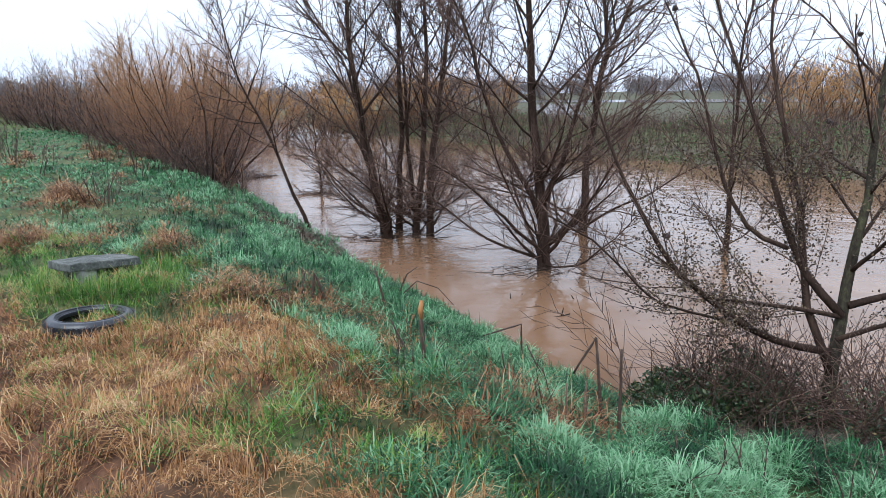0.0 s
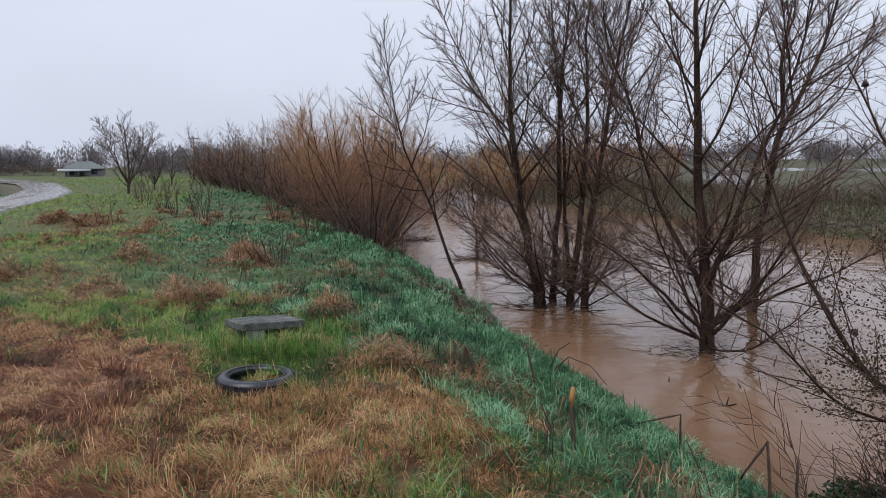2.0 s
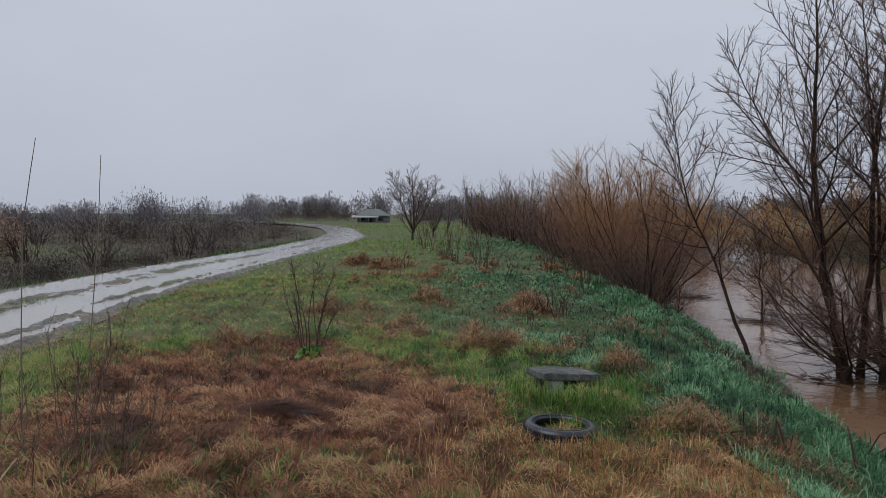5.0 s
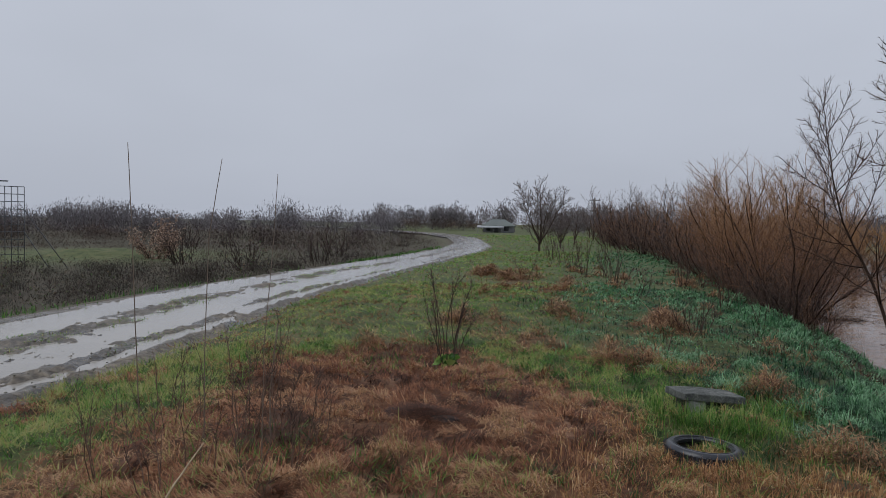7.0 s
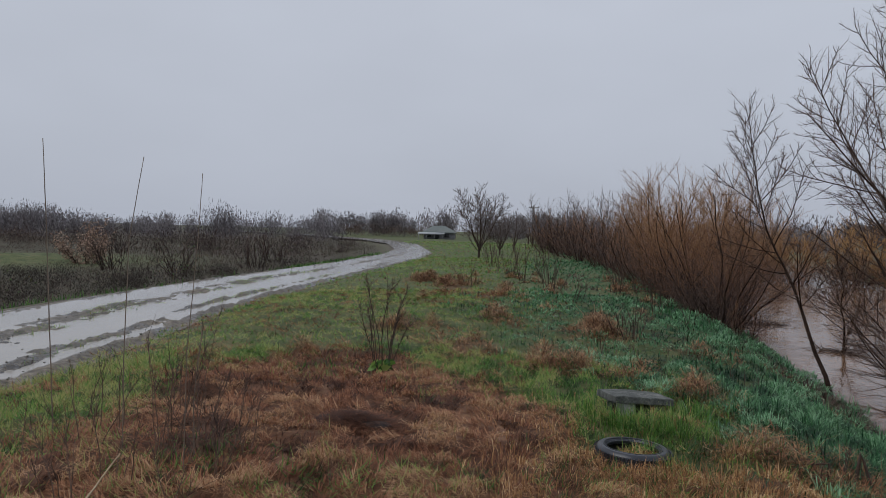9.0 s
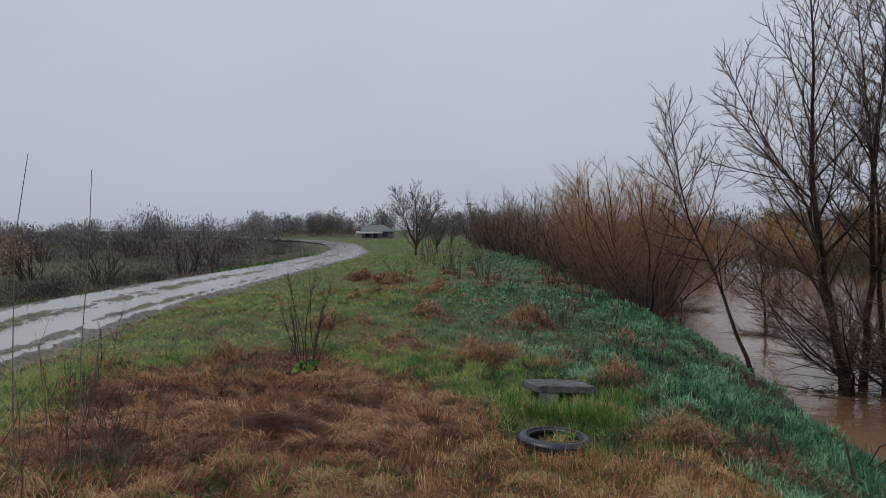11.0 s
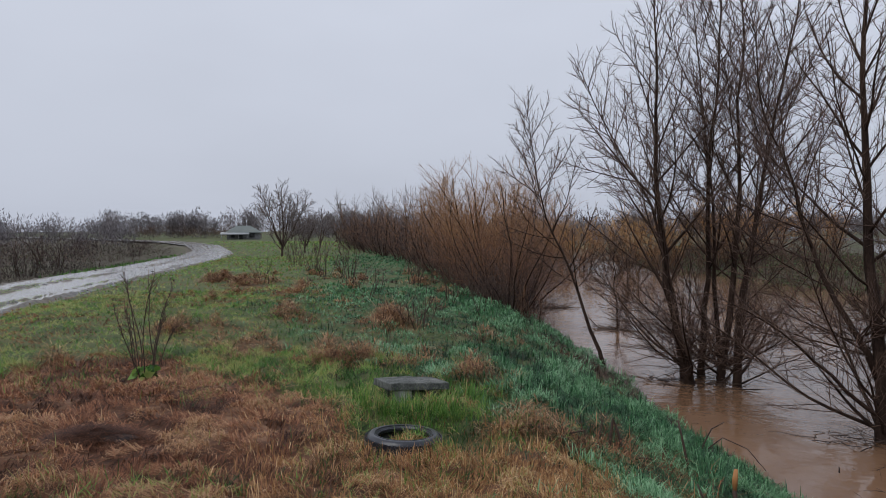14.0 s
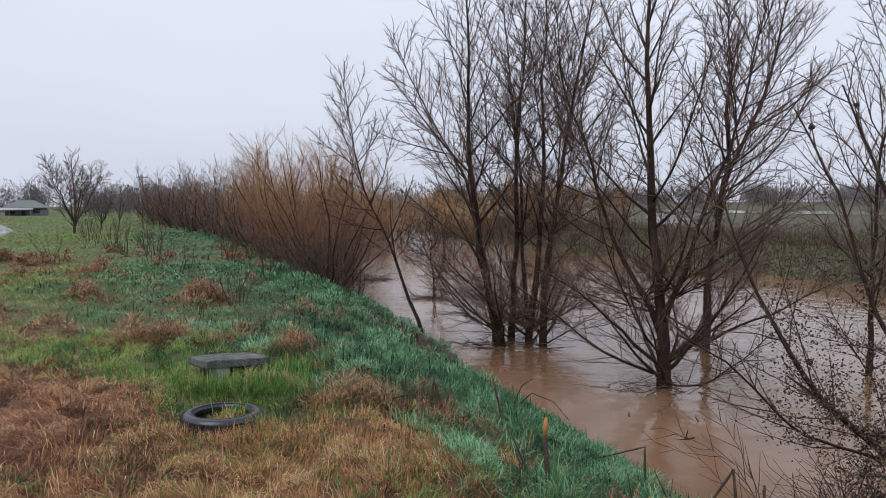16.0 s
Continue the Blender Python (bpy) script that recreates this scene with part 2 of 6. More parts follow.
def water_material(name, deep, light, rough, scale, strength, stretch):
    m, n, l, b = nodes_of(name)
    stain = noise_node(n, l, 0.35, 5, stretch)
    r = ramp_node(n, [(0.35, deep), (0.65, light)])
    l.new(stain.outputs[0], r.inputs[0]); l.new(r.outputs[0], b.inputs["Base Color"])
    b.inputs["Roughness"].default_value, b.inputs["IOR"].default_value = rough, 1.33
    wave = noise_node(n, l, scale, 3, stretch)
    bump_to(n, l, b, wave.outputs[0], strength, 0.05)
    return m


def gravel_material():
    m, n, l, b = nodes_of("wet_gravel")
    big, small = noise_node(n, l, 0.9, 5), noise_node(n, l, 11, 8)
    add = n.new("ShaderNodeMath"); add.operation = "MULTIPLY_ADD"; add.inputs[1].default_value = 0.6
    half = n.new("ShaderNodeMath"); half.operation = "MULTIPLY"; half.inputs[1].default_value = 0.4
    l.new(big.outputs[0], half.inputs[0]); l.new(small.outputs[0], add.inputs[0]); l.new(half.outputs[0], add.inputs[2])
    r = ramp_node(n, [(0.38, (0.022, 0.017, 0.012)), (0.5, (0.07, 0.055, 0.038)), (0.64, (0.18, 0.148, 0.108))])
    l.new(add.outputs[0], r.inputs[0]); l.new(r.outputs[0], b.inputs["Base Color"])
    wet = n.new("ShaderNodeMapRange")
    wet.inputs[1].default_value, wet.inputs[2].default_value = 0.4, 0.6
    wet.inputs[3].default_value, wet.inputs[4].default_value = 0.22, 0.55
    l.new(big.outputs[0], wet.inputs[0]); l.new(wet.outputs[0], b.inputs["Roughness"])
    b.inputs["Specular IOR Level"].default_value = 0.5
    bump_to(n, l, b, small.outputs[0], 0.8, 0.05)
    return m


M_GROUND = ground_material()
M_GRAVEL = gravel_material()
M_RIVER = water_material("muddy_river_water", (0.15, 0.084, 0.049), (0.205, 0.118, 0.071), 0.10, 3.0, 0.32, (1, 1, 1))
M_PUDDLE = water_material("rain_puddle", (0.24, 0.22, 0.19), (0.30, 0.275, 0.24), 0.07, 18.0, 0.08, (1, 1, 1))
M_FLOOD = water_material("flooded_field_water", (0.2, 0.17, 0.13), (0.26, 0.22, 0.17), 0.08, 1.0, 0.1, (1, 1, 1))

# ---- plan: u runs along the bank, v across it towards the river ----
rng = np.random.default_rng(7)
AU, AV = np.array([-0.637, 0.77]), np.array([0.77, 0.637])
WATER = -1.22


def uv_of(x, y):
    return -0.637 * x + 0.77 * y, 0.77 * x + 0.637 * y


def xy_of(u, v):
    return AU[0] * u + AV[0] * v, AU[1] * u + AV[1] * v


TABLE = rng.random((256, 256))


def vnoise(x, y):
    """Smooth value noise between 0 and 1."""
    xi, yi = np.floor(x).astype(int), np.floor(y).astype(int)
    fx, fy = x - xi, y - yi
    fx, fy = fx * fx * (3 - 2 * fx), fy * fy * (3 - 2 * fy)
    a, b = TABLE[xi % 256, yi % 256], TABLE[(xi + 1) % 256, yi % 256]
    c, d = TABLE[xi % 256, (yi + 1) % 256], TABLE[(xi + 1) % 256, (yi + 1) % 256]
    return (a * (1 - fx) + b * fx) * (1 - fy) + (c * (1 - fx) + d * fx) * fy


def fnoise(x, y):
    return 0.55 * vnoise(x, y) + 0.3 * vnoise(2.1 * x + 9, 2.1 * y + 4) + 0.15 * vnoise(4.3 * x + 3, 4.3 * y + 7)


def road_near(u):
    return np.interp(u, [-400, 0, 7, 11, 15, 25, 36, 48, 60, 90, 117, 180, 600], [-5, -5.3, -5.5, -6.3, -7.2, -8.3, -9.0, -10.2, -12, -20.2, -31, -70, -420])


def road_far(u):
    return np.interp(u, [-400, 0, 11, 17, 24, 37, 53, 68, 93, 117, 180, 600], [-10, -10.2, -11.1, -11.9, -12.5, -13.0, -14.6, -17.6, -25.4, -36, -76, -430])


# tussocks of dead grass: x, y, radius
DRY_SPOTS = [(-5.3, 7.3, 0.6), (-3.8, 7.8, 0.5), (-7.3, 10.3, 0.75), (-16.3, 14.6, 0.8), (-7.4, 7.6, 0.5), (-2.05, 6.2, 0.42), (-18.4, 15.4, 0.7), (-4.6, 7.4, 0.35), (-9.5, 10.5, 0.5), (-13.0, 13.5, 0.8), (-9.8, 8.0, 0.6)]


def bank_wave(u):
    """How far the edge of the bank bulges towards the water."""
    return (0.9 * (fnoise(u * 0.85, np.full(np.shape(u), 5.3)) - 0.5)) * np.clip((np.abs(u - 6.5) - 4.5) / 3, 0.0, 1) - 0.32 * np.clip((14.5 - u) / 3, 0.2, 1) * np.clip((u - 1.5) / 2, 0.2, 1)


def hump(x, y, cx, cy, r, h):
    return h * np.exp(-((x - cx) ** 2 + (y - cy) ** 2) / (r * r))


def ground_z(x, y):
    u, v = uv_of(x, y)
    near, far = road_near(u), road_far(u)
    w = v - bank_wave(u) * np.clip((v - 3) / 1.5, 0, 1) * np.clip((12 - v) / 3, 0, 1)
    river = np.interp(w, [-50, 1.6, 2.2, 3, 4, 5, 6, 8, 20.5, 22.4, 23.4, 25, 28, 33, 60], [0.06, 0.06, 0.02, -0.14, -0.46, -0.9, -1.4, -2.4, -2.4, -1.5, -0.75, -0.25, -0.35, -1.3, -1.35])
    low = -1.35 + 0.25 * (fnoise(x * 0.05, y * 0.05) - 0.5)
    side = np.interp(v - far, [-9, -5, -1.2, 0, 0.01], [0, 0.1, 0.85, 1, 1])
    z = np.where(v < far, low + (river - 0.2 - low) * side, river)
    shoulder = np.interp(v - near, [-0.01, 0, 1.6], [1, 1, 0])
    z = np.where(v >= far, z - 0.21 * shoulder, z)
    top = np.clip((3.5 - v) / 2.0, 0, 1) * np.clip((v - near) / 1.5, 0, 1)
    z = z + top * (hump(x, y, -4.4, 3.4, 2.4, 0.17) - hump(x, y, -2.8, 5.25, 0.7, 0.10) + hump(x, y, 0.6, 0.6, 2.0, 0.12) + 0.16 * (fnoise(x * 0.9, y * 0.9) - 0.5) + 0.06 * (vnoise(x * 4, y * 4) - 0.5))
    rough = np.clip((v - 2.2) / 0.6, 0, 1) * np.clip((6 - v) / 1.0, 0, 1) * np.clip((40 - np.abs(u)) / 10, 0, 1)
    z = z + rough * (0.22 * (fnoise(x * 1.5, y * 1.5) - 0.55) + 0.08 * (vnoise(x * 6, y * 6) - 0.5))
    for sx, sy, sr in DRY_SPOTS:
        z = z + hump(x, y, sx, sy, sr * 0.75, 0.10)
    z = z - 0.3 * np.clip((near - 0.25 - v) / 0.4, 0, 1) * np.clip((v - far - 0.25) / 0.4, 0, 1)
    z = z + hump(x, y, 3.0, 6.3, 1.5, 0.75)
    berm = np.interp(np.hypot(x + 20, y - 0), [0, 96, 101, 104, 109, 4000], [0, 0, 1, 1, 0, 0]) * (v < far - 25)
    z = z + hump(x, y, -63, 8.5, 2.2, 0.9) + hump(x, y, -61, 11.5, 1.8, 0.6)
    return z + berm * 1.05


# ---- mesh helpers ----
def link_mesh(name, verts, loops, counts, mat, parent=None, label="", tint=None, smooth=False, extra=None):
    me = bpy.data.meshes.new(name)
    verts = np.asarray(verts, np.float32).reshape(-1, 3)
    loops, counts = np.asarray(loops, np.int32).ravel(), np.asarray(counts, np.int32).ravel()
    me.vertices.add(len(verts)); me.vertices.foreach_set("co", verts.ravel())
    me.loops.add(len(loops)); me.loops.foreach_set("vertex_index", loops)
    me.polygons.add(len(counts))
    me.polygons.foreach_set("loop_start", np.concatenate([[0], np.cumsum(counts)[:-1]]).astype(np.int32))
    if smooth:
        me.polygons.foreach_set("use_smooth", np.ones(len(counts), bool))
    if tint is not None:
        me.attributes.new("tint", "FLOAT", "POINT").data.foreach_set("value", np.asarray(tint, np.float32))
    if extra is not None:
        me.attributes.new("zone", "FLOAT_COLOR", "POINT").data.foreach_set("color", np.asarray(extra, np.float32).ravel())
    me.update(calc_edges=True)
    me.materials.append(mat)
    ob = new(name, me)
    if parent is not None:
        ob.parent = parent
    if label:
        ob["label"] = label
    return ob


def part(name, bm, material, parent, label=""):
    """Links a bmesh as one mesh object under a thing or a part."""
    me = bpy.data.meshes.new(name)
    bm.normal_update(); bm.to_mesh(me); bm.free()
    me.materials.append(material)
    ob = new(name, me)
    ob.parent = parent
    if label:
        ob["label"] = label
    return ob


def base_at(name, x, y, z, rz=0.0):
    ob = new(name)
    ob.matrix_basis = pose(x, y, z, 0, 0, rz)
    ob.empty_display_size = 0.2
    return ob


def tubes(P, R, sides, shut=True):
    """Tubes along N polylines of n points each (N, n, 3) with radii (N, n)."""
    P, R = np.asarray(P, float), np.asarray(R, float)
    N, n, _ = P.shape
    T = np.gradient(P, axis=1)
    T /= np.linalg.norm(T, axis=2, keepdims=True) + 1e-9
    mean = T.mean(axis=1, keepdims=True)
    ref = np.where(np.abs(mean[..., 2:3]) > 0.8, np.array([1.0, 0, 0]), np.array([0, 0, 1.0]))
    A = np.cross(T, np.broadcast_to(ref, T.shape)); A /= np.linalg.norm(A, axis=2, keepdims=True) + 1e-9
    B = np.cross(T, A)
    ang = np.arange(sides) * 2 * np.pi / sides
    V = P[:, :, None] + R[:, :, None, None] * (np.cos(ang)[None, None, :, None] * A[:, :, None] + np.sin(ang)[None, None, :, None] * B[:, :, None])
    idx = np.arange(N * n * sides).reshape(N, n, sides)
    a, b = idx[:, :-1], idx[:, 1:]
    Q = np.stack([a, np.roll(a, -1, 2), np.roll(b, -1, 2), b], -1).reshape(-1, 4)
    loops, counts = Q.ravel(), np.full(len(Q), 4)
    if shut:
        caps = np.concatenate([idx[:, -1, :].ravel(), idx[:, 0, ::-1].ravel()])
        loops, counts = np.concatenate([loops, caps]), np.concatenate([counts, np.full(2 * N, sides)])
    return V.reshape(-1, 3), loops, counts


def tube_part(name, pts, radii, sides, mat, parent, label="", shut=True):
    v, l, c = tubes([pts], [radii], sides, shut)
    return link_mesh(name, v, l, c, mat, parent, label, smooth=True)


def sprout(r, start, way, length, n, wander, lift):
    """A branch of n points that wanders and lifts towards the light."""
    p, d, out = np.array(start, float), np.array(way, float), []
    step = length / (n - 1)
    for k in range(n):
        out.append(p.copy())
        d = d + r.normal(0, wander, 3) + np.array([0, 0, lift])
        d /= np.linalg.norm(d)
        p = p + d * step
    return np.array(out)


def tilted(r, d, angle, turn=None):
    """A way at that angle from d, turned at random round it."""
    d = d / np.linalg.norm(d)
    ref = np.array([1.0, 0, 0]) if abs(d[2]) > 0.8 else np.array([0, 0, 1.0])
    a = np.cross(d, ref); a /= np.linalg.norm(a)
    b = np.cross(d, a)
    t = r.uniform(0, 2 * np.pi) if turn is None else turn
    return d * np.cos(angle) + (a * np.cos(t) + b * np.sin(t)) * np.sin(angle)


def along(line, f):
    k = f * (len(line) - 1)
    i = min(int(k), len(line) - 2)
    return line[i] + (line[i + 1] - line[i]) * (k - i), line[i + 1] - line[i]


def twig_cloud(r, lines, per, length, rad, spread, lift, n=4):
    """Twigs along all the given lines, every one its own thin tube."""
    S, D, L = [], [], []
    for line in lines:
        k = max(1, int(r.poisson(per)))
        for f in r.uniform(0.0, 1.0, k) ** 0.7:
            p, d = along(line, f)
            S.append(p); D.append(tilted(r, d, r.normal(spread, 0.3))); L.append(length * r.uniform(0.3, 1.4))
    S, D, L = np.array(S), np.array(D), np.array(L)
    P = np.zeros((len(S), n, 3)); P[:, 0] = S
    for k in range(1, n):
        D = D + r.normal(0, 0.13, D.shape) + np.array([0, 0, lift])
        D /= np.linalg.norm(D, axis=1, keepdims=True)
        P[:, k] = P[:, k - 1] + D * (L / (n - 1))[:, None]
    R = np.linspace(rad, rad * 0.45, n)[None, :] * r.uniform(0.8, 1.2, (len(S), 1))
    return P, R


def cones(P, R):
    """Single straight twigs, each a thin three-sided cone."""
    D = P[:, 1] - P[:, 0]
    D = D / np.maximum(np.linalg.norm(D, axis=1, keepdims=True), 1e-6)
    ref = np.where(np.abs(D[:, 2:3]) > 0.8, np.array([[1.0, 0, 0]]), np.array([[0, 0, 1.0]]))
    a = np.cross(D, ref); a /= np.linalg.norm(a, axis=1, keepdims=True)
    c = np.cross(D, a)
    r0 = R[:, :1]
    V = np.stack([P[:, 0] + r0 * (a * np.cos(w) + c * np.sin(w)) for w in (0, 2.094, 4.189)] + [P[:, 1]], 1)
    i = np.arange(len(P) * 4).reshape(-1, 4)
    L = np.concatenate([i[:, [0, 1, 3]], i[:, [1, 2, 3]], i[:, [2, 0, 3]]], 1)
    return V.reshape(-1, 3), L.ravel(), np.full(3 * len(P), 3)


def twig_part(name, sets, mat, parent, r, label="", sides=3, grade=0.0):
    V, L, C, T, off = [], [], [], [], 0
    for P, R in sets:
        v, l, c = cones(P, R) if P.shape[1] == 2 else tubes(P, R, sides, shut=False)
        V.append(v); L.append(l + off); C.append(c); off += len(v)
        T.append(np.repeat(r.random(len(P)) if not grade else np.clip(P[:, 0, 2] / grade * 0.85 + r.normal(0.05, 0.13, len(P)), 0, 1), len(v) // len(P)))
    ob = link_mesh(name, np.concatenate(V), np.concatenate(L), np.concatenate(C), mat, parent, label, np.concatenate(T))
    ob["kind"] = "stuff"
    return ob


def leaf_cards(P, size, r, flat=0.0):
    """Small bent leaves of two faces at the places P."""
    N = len(P)
    a = r.normal(0, 1, (N, 3)); a[:, 2] *= 1 - flat; a /= np.linalg.norm(a, axis=1, keepdims=True)
    b = np.cross(a, r.normal(0, 1, (N, 3))); b /= np.linalg.norm(b, axis=1, keepdims=True)
    c = np.cross(a, b)
    s = (size * r.uniform(0.6, 1.3, N))[:, None]
    V = np.stack([P - a * s, P + b * s * 0.55 + c * s * 0.2, P + a * s, P - b * s * 0.55 + c * s * 0.2], 1)
    i = np.arange(N * 4).reshape(N, 4)
    L = np.concatenate([i[:, [0, 1, 2]], i[:, [0, 2, 3]]], 1)
    return V.reshape(-1, 3), L.ravel(), np.full(2 * N, 3)


def leaf_part(name, P, size, mat, parent, r, label="", flat=0.0):
    v, l, c = leaf_cards(np.asarray(P), size, r, flat)
    ob = link_mesh(name, v, l, c, mat, parent, label, np.repeat(r.random(len(P)), 4))
    ob["kind"] = "stuff"
    return ob


def blade_mesh(name, x, y, z, length, width, lean, az, tint, mat, sag=0.5):
    """Grass blades of three faces, each bent over towards its azimuth."""
    N = len(x)
    d = np.stack([np.cos(az), np.sin(az), np.zeros(N)], 1)
    e = np.stack([-np.sin(az), np.cos(az), np.zeros(N)], 1)
    o = np.stack([x, y, z], 1)
    L, W = length[:, None], width[:, None]
    s, c = np.sin(lean)[:, None], np.cos(lean)[:, None]
    s2, c2 = np.sin(lean * (1 + sag * 1.6))[:, None], np.cos(np.minimum(lean * (1 + sag * 1.6), 1.9))[:, None]
    up = np.array([0, 0, 1.0])
    mid = o + 0.55 * L * (d * s + up * c)
    tip = mid + 0.45 * L * (d * s2 + up * c2)
    V = np.stack([o - e * W * 0.5, o + e * W * 0.5, mid + e * W * 0.42, mid - e * W * 0.42, tip], 1)
    i = np.arange(N * 5).reshape(N, 5)
    loops = np.concatenate([i[:, [0, 1, 2, 3]], i[:, [3, 2, 4]]], 1).ravel()
    counts = np.tile([4, 3], N)
    return link_mesh(name, V.reshape(-1, 3), loops, counts, mat, None, "", np.repeat(tint, 5))


def straw_mesh(name, x, y, z, length, width, lean, az, tint, mat):
    """Short straight blades of one face each, for dense mats."""
    N = len(x)
    d = np.stack([np.cos(az) * np.sin(lean), np.sin(az) * np.sin(lean), np.cos(lean)], 1) * length[:, None]
    tw = az + np.pi / 2 + np.sin(37.0 * az)
    e = np.stack([np.cos(tw), np.sin(tw), np.zeros(N)], 1) * width[:, None] * 0.5
    o = np.stack([x, y, z], 1)
    V = np.stack([o - e, o + e, o + d], 1)
    return link_mesh(name, V.reshape(-1, 3), np.arange(3 * N), np.full(N, 3), mat, None, "", np.repeat(tint, 3))


# ---- ground, river and road ----
def spaced(fine0, fine1, step, grow, end0, end1):
    mid = list(np.arange(fine0, fine1, step))
    lo, s = [fine0], step
    while lo[-1] > end0:
        s *= grow; lo.append(lo[-1] - s)
    hi, s = [mid[-1]], step
    while hi[-1] < end1:
        s *= grow; hi.append(hi[-1] + s)
    return np.array(lo[:0:-1] + mid + hi[1:])


def dry_mask(x, y):
    """1 where the grass is dead: the broad patch round the mound and scattered tufts."""
    u, v = uv_of(x, y)
    edge = 0.9 * (fnoise(x * 0.9 + 5, y * 0.9) - 0.5)
    # broad patch between the verge of the track, the tyre and the bank
    a = np.clip((v + 3.6 + edge + 0.25 * np.sin(u)) / 0.5, 0, 1)
    top = np.interp(v, [-4, -3, -1.6, -0.8, 0.3, 0.9, 1.6, 2.3, 2.7, 3.1], [7.6, 10.0, 9.3, 8.6, 7.4, 6.0, 5.7, 6.0, 5.4, 4.4])
    b = np.clip((top + edge - u) / 0.5, 0, 1)
    c = np.clip((2.9 + edge - v) / 0.5, 0, 1)
    m = a * b * c
    green = np.exp(-((x + 0.4) ** 2 + (y - 3.95) ** 2) / 0.28)
    m = m * (1 - np.clip(green * 1.3, 0, 1))
    for sx, sy, sr in DRY_SPOTS:
        q = np.hypot(x - sx, y - sy) / sr + 1.5 * (fnoise(x * 2.2, y * 2.2 + 8) - 0.5)
        m = np.maximum(m, np.clip((1.15 - q) / 0.7, 0, 1) * 0.7)
    return m


us, vs = spaced(-1, 18, 0.22, 1.07, -2500, 4000), spaced(-13, 7, 0.19, 1.075, -3500, 2500)
gu, gv = np.meshgrid(us, vs, indexing="ij")
gx, gy = xy_of(gu, gv)
gz = ground_z(gx, gy)
gi = np.arange(gx.size).reshape(gx.shape)
gq = np.stack([gi[:-1, :-1], gi[1:, :-1], gi[1:, 1:], gi[:-1, 1:]], -1)[:, :, ::-1].reshape(-1, 4)
zone = np.zeros((gx.size, 4)); zone[:, 3] = 1
g_dry = dry_mask(gx, gy)
g_low = np.clip((road_far(gu) - 0.4 - gv) / 1.0, 0, 1) * (0.6 + 0.4 * fnoise(gx * 0.06, gy * 0.06)) * (1 - np.clip(1.6 * np.exp(-((gx + 66) ** 2 + (gy - 9) ** 2) / 150), 0, 1))
zone[:, 0] = g_dry.ravel()
zone[:, 2] = np.maximum(g_low, np.clip((gv - 25) / 4, 0, 1) * np.clip(0.35 + 1.0 * (fnoise(gx * 0.04 + 3, gy * 0.04) - 0.3), 0, 0.9)).ravel()
zone[:, 1] = np.maximum(np.clip((gv - 4.6) / 0.8, 0, 1) * np.clip((25 - gv) / 2, 0, 1), np.clip((road_near(gu) + 0.4 - gv) / 0.4, 0, 1) * np.clip((gv - road_far(gu) + 1.0) / 0.5, 0, 1)).ravel()
ground = link_mesh("ground", np.stack([gx, gy, gz], -1), gq, np.full(len(gq), 4), M_GROUND, smooth=True, extra=zone)
tagged(ground, "grassy river embankment falling to low flooded fields", "ground", kind="structure")


def sheet(name, ua, va, zfun, mat, label, category):
    a, b = np.meshgrid(ua, va, indexing="ij")
    if ua[-1] <= 1:
        # a pool that narrows and bends between its banks
        a = b * 1.31 + (a - 0.5) * (6.6 + 0.21 * (b - 48)) + 2.0 * np.sin(b * 0.09)
    x, y = xy_of(a, b)
    z = zfun(x, y, a, b)
    i = np.arange(x.size).reshape(x.shape)
    q = np.stack([i[:-1, :-1], i[1:, :-1], i[1:, 1:], i[:-1, 1:]], -1)[:, :, ::-1].reshape(-1, 4)
    ob = link_mesh(name, np.stack([x, y, z], -1), q, np.full(len(q), 4), mat, smooth=True)
    return tagged(ob, label, category, kind="structure")


sheet("river_water", spaced(0, 40, 0.25, 1.12, -300, 400), np.arange(4.6, 24.6, 0.2),
      lambda x, y, a, b: WATER + 0.012 * (fnoise(a * 0.7, b * 1.4) - 0.5) + 0.008 * (vnoise(a * 2.5, b * 4) - 0.5), M_RIVER, "muddy brown flood water of a swollen river", "river")
sheet("flooded_field", np.linspace(-60, 330, 12), np.array([130, 142, 154, 166.0]), lambda x, y, a, b: 0 * a - 1.24, M_FLOOD, "pale flood water standing on far fields", "water")
sheet("flooded_field", np.linspace(0, 1, 5), np.linspace(48, 113, 9), lambda x, y, a, b: 0 * a - 1.235, M_FLOOD, "pool of pale flood water in a field", "water")


def road_grid(across):
    a = spaced(0, 40, 0.16, 1.05, -60, 300)
    w = np.linspace(0, 1, across)
    A, W = np.meshgrid(a, w, indexing="ij")
    V = road_near(A) + (road_far(A) - road_near(A)) * W
    return A, V, W


